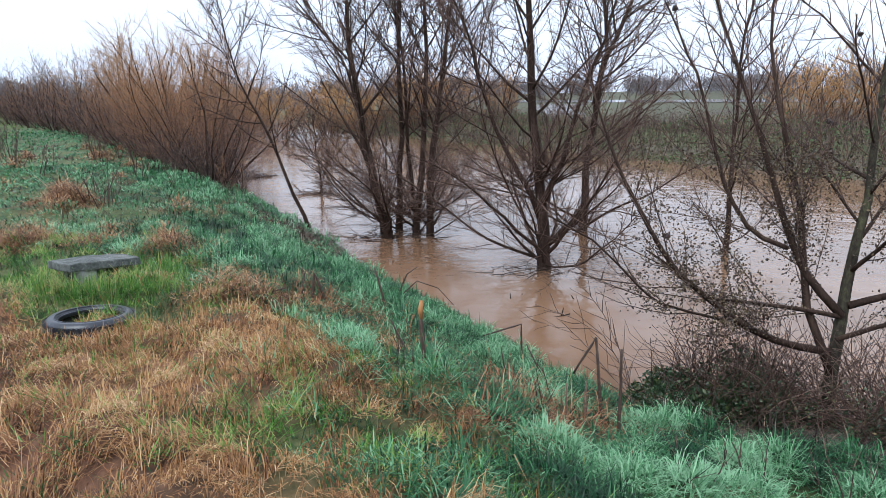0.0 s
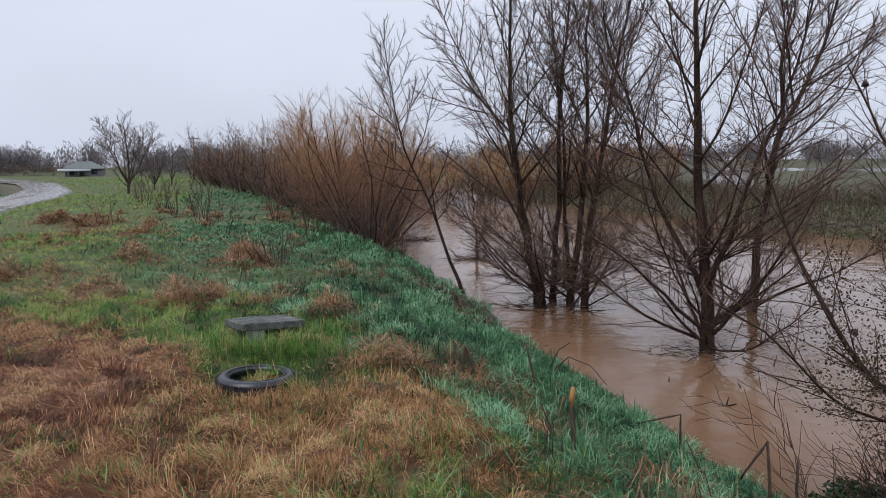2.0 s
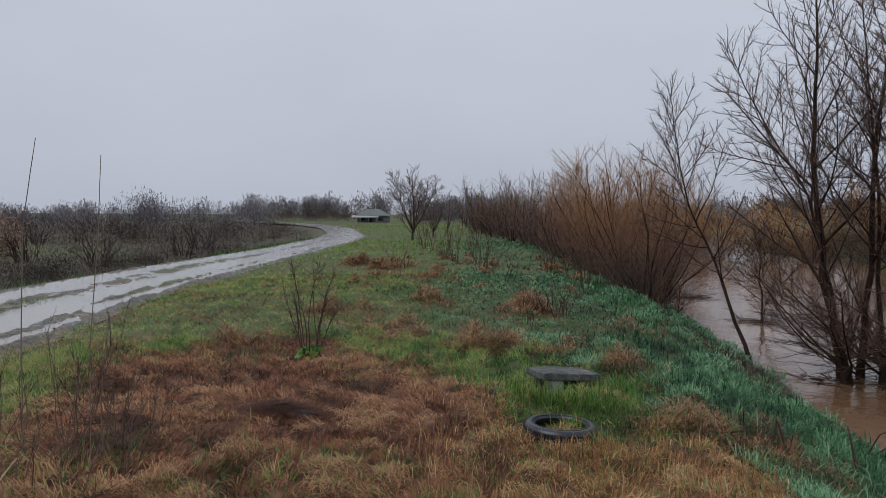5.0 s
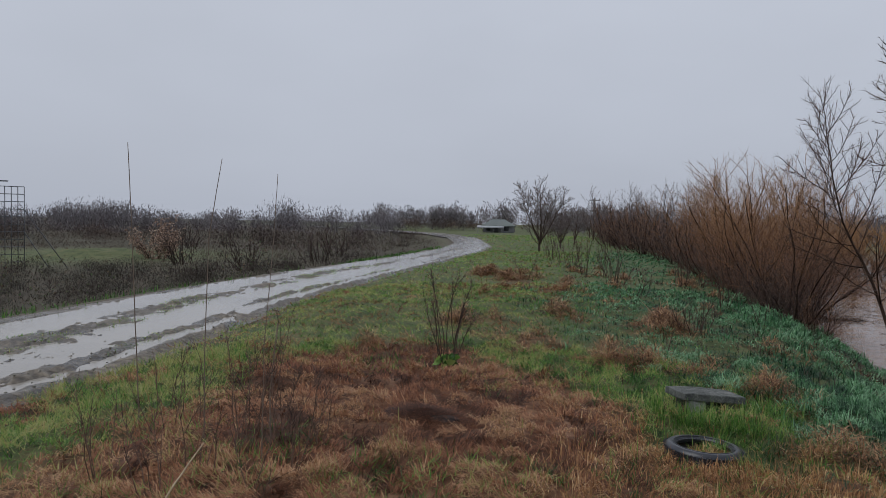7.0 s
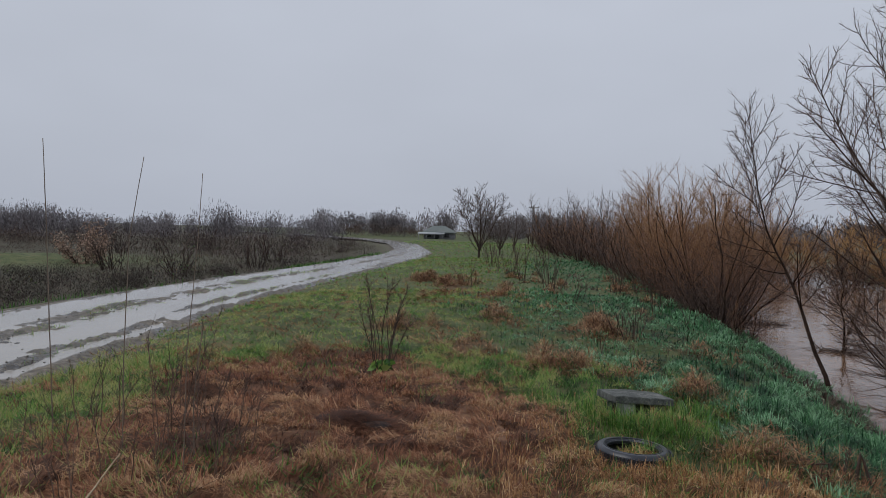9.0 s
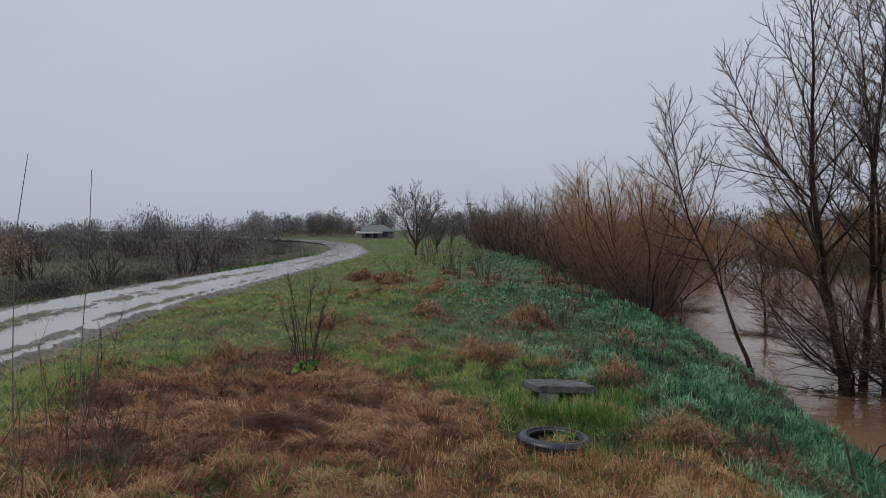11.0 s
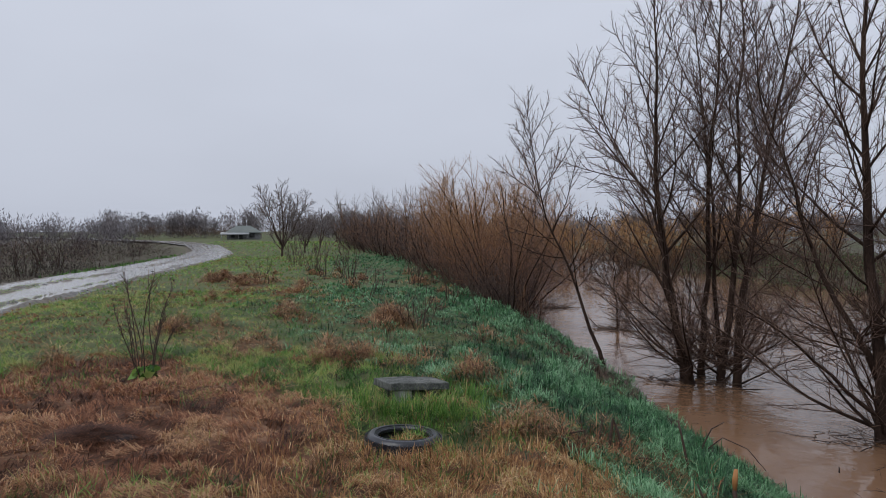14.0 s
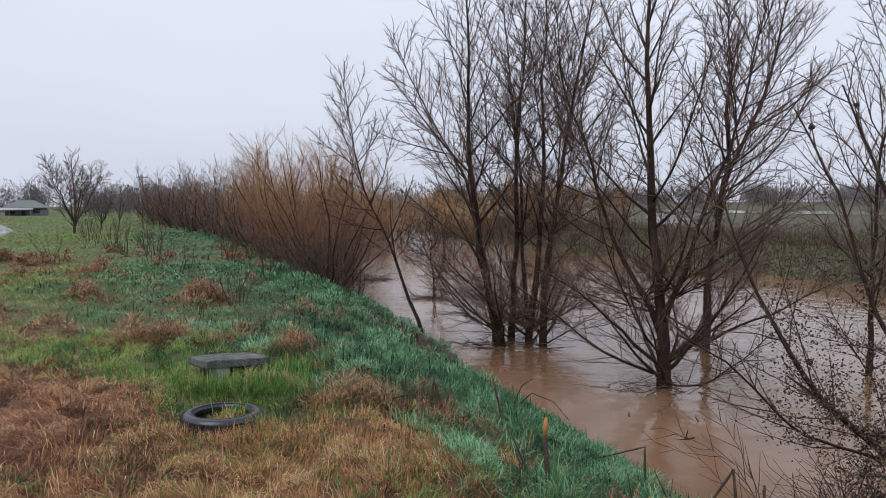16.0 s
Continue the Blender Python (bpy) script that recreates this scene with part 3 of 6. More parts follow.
RA, RV, RW = road_grid(60)
rx, ry = xy_of(RA, RV)
span = np.abs(road_far(RA) - road_near(RA))
m_in = RW * span
ruts = -0.045 * np.exp(-((RW - 0.14) / 0.03) ** 2) - 0.05 * np.exp(-((RW - 0.37) / 0.09) ** 2) - 0.06 * np.exp(-((RW - 0.80) / 0.10) ** 2) + 0.05 * np.exp(-((RW - 0.58) / 0.10) ** 2) + 0.045 * np.exp(-((RW - 0.22) / 0.045) ** 2) + 0.085 * np.exp(-((RW - 0.06) / 0.035) ** 2) + 0.07 * np.exp(-((RW - 0.94) / 0.035) ** 2)
rz = -0.15 + ruts + 0.07 * (fnoise(RA * 0.35 + 4, RW * 16) - 0.5) + 0.10 * (fnoise(RA * 0.22, RV * 1.1) - 0.5) + 0.06 * (fnoise(RA * 1.6, RV * 3.2) - 0.5) + 0.07 * (vnoise(RA * 4.3, RV * 7) - 0.5) + 0.03 * (vnoise(RA * 3, RV * 12 + 5) - 0.5) + 0.055 * (vnoise(RA * 6.1, RV * 12.3) - 0.5) + 0.05 * (fnoise(RA * 0.9 + 7, RV * 2.3) - 0.5)
edge_drop = np.clip((np.abs(RW - 0.5) - 0.44) / 0.06, 0, 1)
rz = rz * (1 - edge_drop) + (ground_z(rx, ry) - 0.02) * edge_drop
rz = np.where((RW < 0.09) | (RW > 0.91), np.maximum(rz, -0.135), rz)
ri = np.arange(rx.size).reshape(rx.shape)
rq = np.stack([ri[:-1, :-1], ri[1:, :-1], ri[1:, 1:], ri[:-1, 1:]], -1).reshape(-1, 4)
road = link_mesh("road", np.stack([rx, ry, rz], -1), rq, np.full(len(rq), 4), M_GRAVEL, smooth=True)
tagged(road, "rutted wet gravel track along the embankment", "road", kind="structure")
pz = np.percentile(rz[:, 5:55], 55) + 0.05 * np.clip((RA - 9) / 10, 0, 1)
pud = link_mesh("puddle_water", np.stack([rx, ry, pz], -1)[:, 3:57], np.stack([np.arange(rx.shape[0] * 54).reshape(-1, 54)[:-1, :-1], np.arange(rx.shape[0] * 54).reshape(-1, 54)[1:, :-1], np.arange(rx.shape[0] * 54).reshape(-1, 54)[1:, 1:], np.arange(rx.shape[0] * 54).reshape(-1, 54)[:-1, 1:]], -1).reshape(-1, 4), np.full((rx.shape[0] - 1) * 53, 4), M_PUDDLE, smooth=True)
tagged(pud, "rain water standing in the ruts of the track", "puddle", kind="structure")


# ---- trees ----
def trunk_line(r, pts, n, wob):
    """A trunk through the given waypoints, slightly crooked; one that starts at the ground goes on below it."""
    pts = [tuple(p) for p in pts]
    if pts[0][2] < 0.25:
        pts = [(pts[0][0], pts[0][1], pts[0][2] - 0.4)] + pts
    pts = np.array(pts, float)
    s = np.concatenate([[0], np.cumsum(np.linalg.norm(np.diff(pts, axis=0), axis=1))])
    t = np.linspace(0, s[-1], 60)
    P = np.stack([np.interp(t, s, pts[:, k]) for k in range(3)], 1)
    for _ in range(6):
        P[1:-1] = 0.25 * P[:-2] + 0.5 * P[1:-1] + 0.25 * P[2:]
    P = P[np.linspace(0, 59, n).round().astype(int)]
    kink = np.cumsum(r.normal(0, wob, (n, 3)), 0) * np.array([1, 1, 0.2])
    return P + kink - kink[0]


def shoots(r, parents, gap, f0, angle, length, n, wander, lift, taper=0.75, floor=0.08):
    """Side shoots of n points, set spirally every gap metres along the parents from f0 of their length on."""
    S, D, L = [], [], []
    for line in parents:
        run = np.linalg.norm(np.diff(line, axis=0), axis=1).sum()
        k = max(1, int(run * (1 - f0) / gap + r.random()))
        turn = r.uniform(0, 2 * np.pi)
        for i in range(k):
            f = f0 + (1 - f0) * min(0.995, (i + r.random()) / k)
            p, d = along(line, f)
            turn += 2.4 + r.normal(0, 0.5)
            S.append(p); D.append(tilted(r, d, max(0.2, r.normal(angle, 0.17)), turn))
            L.append(max(floor, length(run) * (1.0 - taper * f) * r.uniform(0.55, 1.3)))
    S, D, L = np.array(S), np.array(D), np.array(L)
    P = np.zeros((len(S), n, 3)); P[:, 0] = S
    for k in range(1, n):
        D = D + r.normal(0, wander, D.shape) + np.array([0, 0, lift])
        D /= np.linalg.norm(D, axis=1, keepdims=True)
        P[:, k] = P[:, k - 1] + D * (L / (n - 1))[:, None]
    return P


def tapered(P, r0, r1):
    return np.broadcast_to(np.linspace(r0, r1, P.shape[1]), P.shape[:2])


def tree(name, x, y, z, seed, trunks, limbs, reach, label, mat=None, tw=None, rad=0.004, category="tree", low=0.2, group="", spread=1.0, moss=None, skirts=0, wob=0.034, skirt_tilt=(0.8, 1.35), gaps=(0.13, 0.05), twig=0.30, buds=0, extra=()):
    """A bare tree: each stem (radius, waypoints) a trunk, its limbs parts, all finer wood one part."""
    r = np.random.default_rng(seed)
    mat, tw = mat or M_BARK, tw or M_TWIG
    root = base_at(name, x, y, z)
    all_limbs, tops = [], []
    for rad0, pts in trunks:
        line = trunk_line(r, pts, 16, wob)
        h = line[-1][2] - max(0.0, line[0][2])
        radii = np.interp(np.linspace(0, 1, 16), [0, 0.05, 0.2, 0.6, 1], [rad0 * 1.15, rad0 * 0.8, rad0 * 0.58, rad0 * 0.28, 0.006])
        bole = tube_part("trunk", line, radii, 9, moss or mat, root)
        tops.append(line[7:])
        turn = r.uniform(0, 6.28)
        for k in range(limbs):
            f = low + (0.96 - low) * ((k + r.random()) / limbs)
            p, dd = along(line, f)
            g = (f - low) / (1 - low)
            L = reach * h * np.interp(g, [0, 0.25, 0.6, 1], [0.95, 1.0, 0.68, 0.2]) * r.uniform(0.65, 1.2) + 0.2
            lr = max(0.007, np.interp(f, [0, 1], [rad0 * 0.3, 0.008]) * r.uniform(0.6, 1.15))
            turn += 2.4 + r.normal(0, 0.4)
            limb = sprout(r, p, tilted(r, dd, np.interp(g, [0, 1], [0.92, 0.55]) * spread * r.uniform(0.8, 1.2), turn), L, 10, 0.06, 0.055)
            tube_part("limb", limb, np.linspace(lr, 0.005, 10), 5, mat, bole)
            all_limbs.append(limb)
        for k in range(skirts):
            p, dd = along(line, r.uniform(0.05, 0.105))
            L = h * r.uniform(0.16, 0.42)
            limb = sprout(r, p, tilted(r, np.array([0, 0, 1.0]), r.uniform(*skirt_tilt), 2 * np.pi * (k + r.random()) / skirts), L, 11, 0.075, 0.05)
            tube_part("low_limb", limb, np.linspace(rad0 * r.uniform(0.09, 0.28), 0.005, 11), 5, mat, bole)
            all_limbs.append(limb)
    for rad0, pts in extra:
        limb = trunk_line(r, pts, 14, wob * 0.8)
        tube_part("limb", limb, np.linspace(rad0, 0.006, 14), 7, mat, root)
        all_limbs.append(limb)
    sub = shoots(r, all_limbs + tops, gaps[0], 0.12, 0.72, lambda q: 0.16 + 0.5 * q ** 0.8, 5, 0.085, 0.055, 0.7, 0.2)
    fine = shoots(r, list(sub) + [q[4:] for q in all_limbs], gaps[1], 0.1, 0.62, lambda q: twig * (0.5 + 0.5 * min(q, 1.2)), 2, 0.1, 0.12, 0.5)
    twig_part("crown", [(sub, tapered(sub, rad * 1.9, rad * 0.8)), (fine, tapered(fine, rad * 0.82, rad * 0.36))], tw, root, r)
    if buds:
        pick = r.integers(0, len(fine), buds)
        spots = fine[pick, 0] + (fine[pick, 1] - fine[pick, 0]) * r.uniform(0.3, 1.0, (buds, 1))
        leaf_part("bud_cover", spots, 0.011, M_BUD, root, r, "red-brown buds on the twigs")
    return tagged(root, label, category, group)


# trees standing in the flood
FLOOD = "trees in the flood"
tree("leaning_tree", -5.08, 14.85, WATER - 0.05, 11, [(0.062, [(0, 0, 0), (-1.0, 0, 2.43), (-1.6, 0, 4.3), (-1.85, 0, 5.9)])], 22, 0.27, "slender bare tree leaning from the flooded bank", low=0.3, spread=1.1, buds=600)
tree("river_tree", -3.39, 14.66, WATER - 0.05, 21, [(0.125, [(0, 0, 0), (-0.35, -0.1, 1.6), (-0.62, -0.2, 4.1), (-0.75, -0.25, 8.2)]), (0.07, [(-0.15, 0.3, 0), (-0.45, 0.4, 2.0), (-0.9, 0.4, 3.6), (-2.0, 0.3, 5.4), (-2.5, 0.2, 6.6)])], 21, 0.3, "tall bare tree with a spreading crown standing in flood water", group=FLOOD, low=0.24, skirts=7, buds=1800)
tree("river_tree", -3.36, 15.43, WATER - 0.05, 22, [(0.1, [(0, 0, 0), (0.05, 0, 3), (0.23, 0, 5.35), (0.3, 0, 8.5)]), (0.075, [(0.3, 0.3, 0), (0.2, 0.4, 3), (-0.25, 0.6, 7.9)])], 19, 0.27, "bare tree of two stems standing in flood water", group=FLOOD, low=0.26, skirts=6, buds=1800)
tree("river_tree", -2.82, 14.97, WATER - 0.05, 23, [(0.105, [(0, 0, 0), (0.15, 0.05, 2), (0.32, 0.08, 4.1), (0.4, 0.1, 8.4)]), (0.105, [(0.25, -0.03, 0), (0.45, 0, 2.2), (0.95, 0.1, 4.5), (1.45, 0.15, 8.0)]), (0.05, [(0.12, 0.4, 0), (0.3, 0.6, 2.4), (0.75, 0.9, 6.4)])], 19, 0.29, "bare tree of three stems standing in flood water", group=FLOOD, low=0.26, skirts=6, buds=2400)
tree("low_branched_tree", -0.04, 12.41, WATER - 0.05, 31, [(0.145, [(0, 0, 0), (-0.12, 0, 2.0), (-0.2, 0, 5.1), (-0.15, 0, 8.0)]), (0.06, [(-0.1, 0.05, 0.9), (-0.65, 0.1, 2.2), (-1.35, 0.2, 4.4), (-1.6, 0.2, 6.4)]), (0.06, [(-0.08, 0.02, 1.1), (0.45, 0.1, 2.4), (1.1, 0.25, 4.6), (1.5, 0.3, 6.6)])], 22, 0.3, "bare tree branching low from the muddy flood water", low=0.2, skirts=13, buds=2600)
tree("river_tree", 0.48, 15.79, WATER - 0.05, 41, [(0.12, [(0, 0, 0), (0.2, 0, 3.3), (0.9, 0, 4.9), (1.6, 0, 7.6)]), (0.075, [(0.22, 0.1, 2.6), (0.3, 0.2, 4.5), (0.3, 0.3, 7.6)])], 22, 0.31, "forked bare tree standing in deeper flood water", group=FLOOD, low=0.24, skirts=5, buds=1500)
tree("river_tree", 3.0, 14.2, WATER - 0.05, 42, [(0.07, [(0, 0, 0), (0.1, 0, 3), (0.3, 0, 6.6)])], 22, 0.32, "slim bare tree standing in flood water", group=FLOOD, low=0.2, skirts=3, buds=600)
tree("flooded_sapling", -7.27, 20.9, WATER - 0.05, 43, [(0.06, [(0, 0, 0), (0.05, 0, 1.2), (0.0, 0, 2.6)])], 14, 0.5, "small bare sapling with caught debris in the flood", rad=0.006, skirts=5)
bank_tree = tree("bank_tree", 2.41, 6.46, -1.11, 51, [(0.085, [(0.0, 0.0, 0.0), (0.06, 0.12, 0.49), (0.14, 0.24, 0.95), (0.2, 0.3, 1.15), (0.27, 0.41, 1.58), (0.35, 0.53, 2.01), (0.51, 0.8, 3.1), (0.52, 1.1, 4.41)])], 15, 0.3, "lichened bare tree with withered leaves on the bank", low=0.34, moss=M_BARK_MOSS, rad=0.003, twig=0.3, gaps=(0.11, 0.075), wob=0.012, spread=1.1, extra=[(0.032, [(0.05, 0.18, 0.75), (-0.3, 0.08, 0.83), (-0.71, 0.0, 1.02), (-1.01, -0.04, 1.29), (-1.22, -0.07, 1.5), (-1.4, -0.06, 1.88), (-1.59, -0.06, 2.24), (-1.77, -0.01, 2.81)]), (0.02, [(0.12, 0.25, 1.01), (-0.31, 0.15, 1.1), (-0.86, 0.01, 1.19), (-1.32, -0.04, 1.56)]), (0.035, [(0.14, 0.26, 1.01), (-0.15, 0.3, 1.32), (-0.3, 0.37, 1.67), (-0.41, 0.46, 2.04), (-0.69, 0.61, 2.84), (-0.96, 0.77, 3.67)]), (0.02, [(-0.28, 0.28, 1.53), (-0.54, 0.26, 1.63), (-0.72, 0.31, 1.94), (-0.91, 0.46, 2.76), (-1.23, 0.57, 3.48)]), (0.035, [(0.06, 0.14, 0.59), (-0.15, 0.29, 1.14), (-0.16, 0.5, 1.8), (-0.21, 0.61, 2.09), (-0.36, 0.84, 2.97), (-0.34, 1.11, 3.86)]), (0.011, [(-0.78, 0.06, 1.01), (-1.29, -0.12, 1.18), (-1.78, -0.22, 1.67), (-2.1, -0.34, 1.86)]), (0.03, [(0.18, 0.28, 1.09), (0.76, 0.44, 1.25), (1.42, 0.77, 2.08)]), (0.022, [(0.1, 0.21, 0.84), (0.51, 0.14, 1.06), (0.88, 0.09, 1.43)])])


# willow thickets
def willow(name, seed, stems, h, label, tw, rad=0.009, fan=0.45, bark=None, foot=0.8, gaps=(0.3, 0.16), grade=1.0):
    """A many-stemmed shrub with a domed head of fine upright twigs."""
    r = np.random.default_rng(seed)
    root = base_at(name, 0, 0, 0)
    lines = []
    for k in range(stems):
        a = 2.4 * k + r.normal(0, 0.3)
        lean = fan * ((k + 0.5) / stems) ** 0.6
        d = np.array([np.cos(a) * lean, np.sin(a) * lean, 1.0]); d /= np.linalg.norm(d)
        q = foot * r.uniform(0.12, 1.0)
        line = sprout(r, (q * np.cos(a), q * np.sin(a), -0.3), d, h * r.uniform(0.86, 1.06) * (1.0 - 0.3 * (lean / fan) ** 2), 10, 0.12, 0.05)
        tube_part("stem", line, np.linspace(r.uniform(0.025, 0.045), 0.008, 10), 5, bark or M_BARK, root)
        lines.append(line)
    limb = shoots(r, lines, gaps[0], 0.1, 0.75, lambda q: 0.42 * q, 5, 0.12, 0.08, 0.6, 0.25)
    fine = shoots(r, list(limb), gaps[1], 0.1, 0.6, lambda q: 0.12 * h * (0.4 + 0.5 * min(q, 1.3)), 2, 0.1, 0.16, 0.4, 0.12)
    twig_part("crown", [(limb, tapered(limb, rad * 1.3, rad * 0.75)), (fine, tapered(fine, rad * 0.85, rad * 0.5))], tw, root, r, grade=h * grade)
    return tagged(root, label, "shrub", "willow thicket")


def set_out(protos, places, zf, seed):
    """Puts the prototypes at the first places and turned copies of them at the rest."""
    r = np.random.default_rng(seed)
    for k, (x, y, s) in enumerate(places):
        ob = protos[k % len(protos)]
        m = pose(x, y, float(zf(x, y)), 0, 0, r.uniform(0, 360))
        if k < len(protos):
            ob.matrix_basis = m @ Matrix.Diagonal((s, s, s, 1))
        else:
            copy_thing(ob, m).scale = (s, s, s)


def at_uv(rows):
    return [(*xy_of(u, v), s) for u, v, s in rows]


bank_z = lambda x, y: max(float(ground_z(np.array(x), np.array(y))), WATER - 0.4)
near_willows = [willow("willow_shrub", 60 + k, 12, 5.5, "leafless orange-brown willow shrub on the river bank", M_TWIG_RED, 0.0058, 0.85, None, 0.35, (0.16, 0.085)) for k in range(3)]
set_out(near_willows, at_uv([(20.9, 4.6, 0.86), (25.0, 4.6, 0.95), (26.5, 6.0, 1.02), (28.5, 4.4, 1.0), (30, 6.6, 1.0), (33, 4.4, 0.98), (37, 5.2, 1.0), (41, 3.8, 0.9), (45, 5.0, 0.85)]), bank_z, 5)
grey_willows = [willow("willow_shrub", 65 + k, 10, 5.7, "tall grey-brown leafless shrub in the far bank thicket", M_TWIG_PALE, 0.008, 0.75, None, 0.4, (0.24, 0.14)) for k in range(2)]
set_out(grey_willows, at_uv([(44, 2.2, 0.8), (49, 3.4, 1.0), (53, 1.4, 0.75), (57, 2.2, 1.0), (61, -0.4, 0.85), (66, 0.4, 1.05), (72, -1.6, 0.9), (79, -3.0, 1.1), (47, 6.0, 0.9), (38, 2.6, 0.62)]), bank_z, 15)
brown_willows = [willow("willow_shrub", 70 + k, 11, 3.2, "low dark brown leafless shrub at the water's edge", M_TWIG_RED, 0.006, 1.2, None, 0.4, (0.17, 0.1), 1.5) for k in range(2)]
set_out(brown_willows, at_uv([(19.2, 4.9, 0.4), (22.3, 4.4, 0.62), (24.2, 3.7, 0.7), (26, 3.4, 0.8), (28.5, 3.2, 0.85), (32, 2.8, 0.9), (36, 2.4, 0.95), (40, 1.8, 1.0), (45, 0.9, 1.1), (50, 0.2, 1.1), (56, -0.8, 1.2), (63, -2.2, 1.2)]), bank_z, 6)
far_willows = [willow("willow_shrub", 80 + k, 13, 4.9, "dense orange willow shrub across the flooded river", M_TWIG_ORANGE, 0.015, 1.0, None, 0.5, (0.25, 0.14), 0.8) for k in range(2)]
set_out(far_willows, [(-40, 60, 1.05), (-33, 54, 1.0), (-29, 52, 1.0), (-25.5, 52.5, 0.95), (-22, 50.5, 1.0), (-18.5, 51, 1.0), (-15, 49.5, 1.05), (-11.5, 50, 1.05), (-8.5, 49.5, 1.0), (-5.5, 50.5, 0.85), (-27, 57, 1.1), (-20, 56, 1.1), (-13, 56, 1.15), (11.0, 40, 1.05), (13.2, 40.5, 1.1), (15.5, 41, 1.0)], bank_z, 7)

# distant bare trees
FAR = "distant bare trees"
def far_stems(r, n, h, lean):
    out = []
    for k in range(n):
        a = 2 * np.pi * (k + r.random()) / n
        q = lean * r.uniform(0.3, 1)
        out.append((0.05 * r.uniform(0.8, 1.4), [(0.1 * np.cos(a), 0.1 * np.sin(a), 0), (q * 0.35 * np.cos(a) * h, q * 0.35 * np.sin(a) * h, h * 0.5), (q * 0.8 * np.cos(a) * h, q * 0.8 * np.sin(a) * h, h * r.uniform(0.8, 1.05))]))
    return out


r_f = np.random.default_rng(3)
# haze on these trees comes from their paled twig colour
f_protos = [tree("distant_tree", 0, 0, 0, 90 + k, far_stems(r_f, 3, 5.5, 0.4), 9, 0.36, "leafless tree on the plain, haze put into its colour", M_POLE, M_TWIG_HAZE, 0.018, "tree", 0.25, FAR, gaps=(0.45, 0.3), twig=0.55) for k in range(3)]
r_far = np.random.default_rng(99)
rows = []
for az in np.arange(66, 184, 4.6):
    d = r_far.uniform(115, 190) if az > 112 else r_far.uniform(430, 540)
    s = r_far.uniform(0.65, 1.15) * (1.0 if az > 112 else 2.4)
    a = radians(az + r_far.uniform(-0.8, 0.8))
    rows.append((0.5 + d * math.cos(a), 0.9 + d * math.sin(a), s))
plain_z = lambda x, y: float(ground_z(np.array(x), np.array(y)))
set_out(f_protos, rows, plain_z, 8)
round_stems = [(0.11, [(0, 0, 0), (0.05, 0, 0.9), (0.15, 0.05, 2.6), (0.1, 0, 4.7)])] + [(0.06, [(0.03 * math.cos(q), 0.03 * math.sin(q), 0.5 + 0.06 * k), (0.6 * math.cos(q), 0.6 * math.sin(q), 1.7), (1.25 * math.cos(q), 1.25 * math.sin(q), 2.9 + 0.12 * k), (1.5 * math.cos(q), 1.5 * math.sin(q), 3.9 + 0.1 * k)]) for k, q in enumerate((0.3, 1.4, 2.5, 3.5, 4.6, 5.6))]
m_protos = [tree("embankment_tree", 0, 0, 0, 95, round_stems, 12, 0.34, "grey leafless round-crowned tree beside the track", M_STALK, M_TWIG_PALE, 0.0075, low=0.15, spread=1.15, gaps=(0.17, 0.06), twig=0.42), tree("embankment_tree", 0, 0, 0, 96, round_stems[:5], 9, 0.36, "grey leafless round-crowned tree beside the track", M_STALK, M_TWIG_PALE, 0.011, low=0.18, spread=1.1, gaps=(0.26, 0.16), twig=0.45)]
for ob in m_protos:
    tagged(ob, "grey leafless round-crowned tree beside the track", "tree", "trees along the embankment")
set_out(m_protos, [(-33.35, 31.2, 1.0), (-36.5, 35, 0.7), (-39.0, 38.5, 0.75), (-58, 62, 1.0)], plain_z, 9)
set_out(m_protos[1:], [(-46, 47, 0.8), (-70, 74, 1.05), (-82, 80, 0.9), (-52, 58, 0.9), (-95, 104, 1.0), (-80, 92, 1.1)], plain_z, 10)


# ---- grass ----
EYE_X, EYE_Y = 0.5, 0.9


def scatter(r, n, r0, r1, a0=58, a1=188):
    d = np.sqrt(r.uniform(r0 * r0, r1 * r1, n))
    a = np.radians(r.uniform(a0, a1, n))
    return EYE_X + d * np.cos(a), EYE_Y + d * np.sin(a), d


RUSTY_BANK = [(-1.5, 6.6, 0.4), (-1.75, 6.2, 0.35), (-0.9, 6.0, 0.4), (-1.9, 7.0, 0.3), (0.5, 5.6, 0.55), (0.15, 5.35, 0.5), (0.6, 5.2, 0.5), (0.1, 4.6, 0.3), (-5.04, 13.1, 0.6), (-4.2, 12.3, 0.5), (-3.5, 11.6, 0.5), (-1.3, 6.9, 0.3), (-6.3, 14.2, 0.5)]
gr = np.random.default_rng(17)
gx1, gy1, gd = [np.concatenate(q) for q in zip(scatter(gr, 145000, 1.6, 5), scatter(gr, 235000, 5, 10), scatter(gr, 215000, 10, 20), scatter(gr, 110000, 20, 46), scatter(gr, 26000, 46, 110, 120, 160), scatter(gr, 50000, 0.2, 6, 188, 418))]
gu1, gv1 = uv_of(gx1, gy1)
jag = 0.5 * (fnoise(gx1 * 1.7, gy1 * 1.7) - 0.5)
wide = fnoise(gx1 * 0.55 + 7, gy1 * 0.55 + 2) - 0.5
keep = (gv1 < 5.6 + bank_wave(gu1) + 0.6 * jag) & (gv1 > road_near(gu1) - 0.12 + 1.1 * jag)
keep &= (np.hypot(gx1 + 3.5, gy1 - 6.2) > 0.17) & (np.abs(np.hypot(gx1 + 2.845, gy1 - 5.27) - 0.29) > 0.10)
hq, hw = 0.79 * (gx1 + 4.42) + 0.61 * (gy1 - 3.65), -0.61 * (gx1 + 4.42) + 0.79 * (gy1 - 3.65)
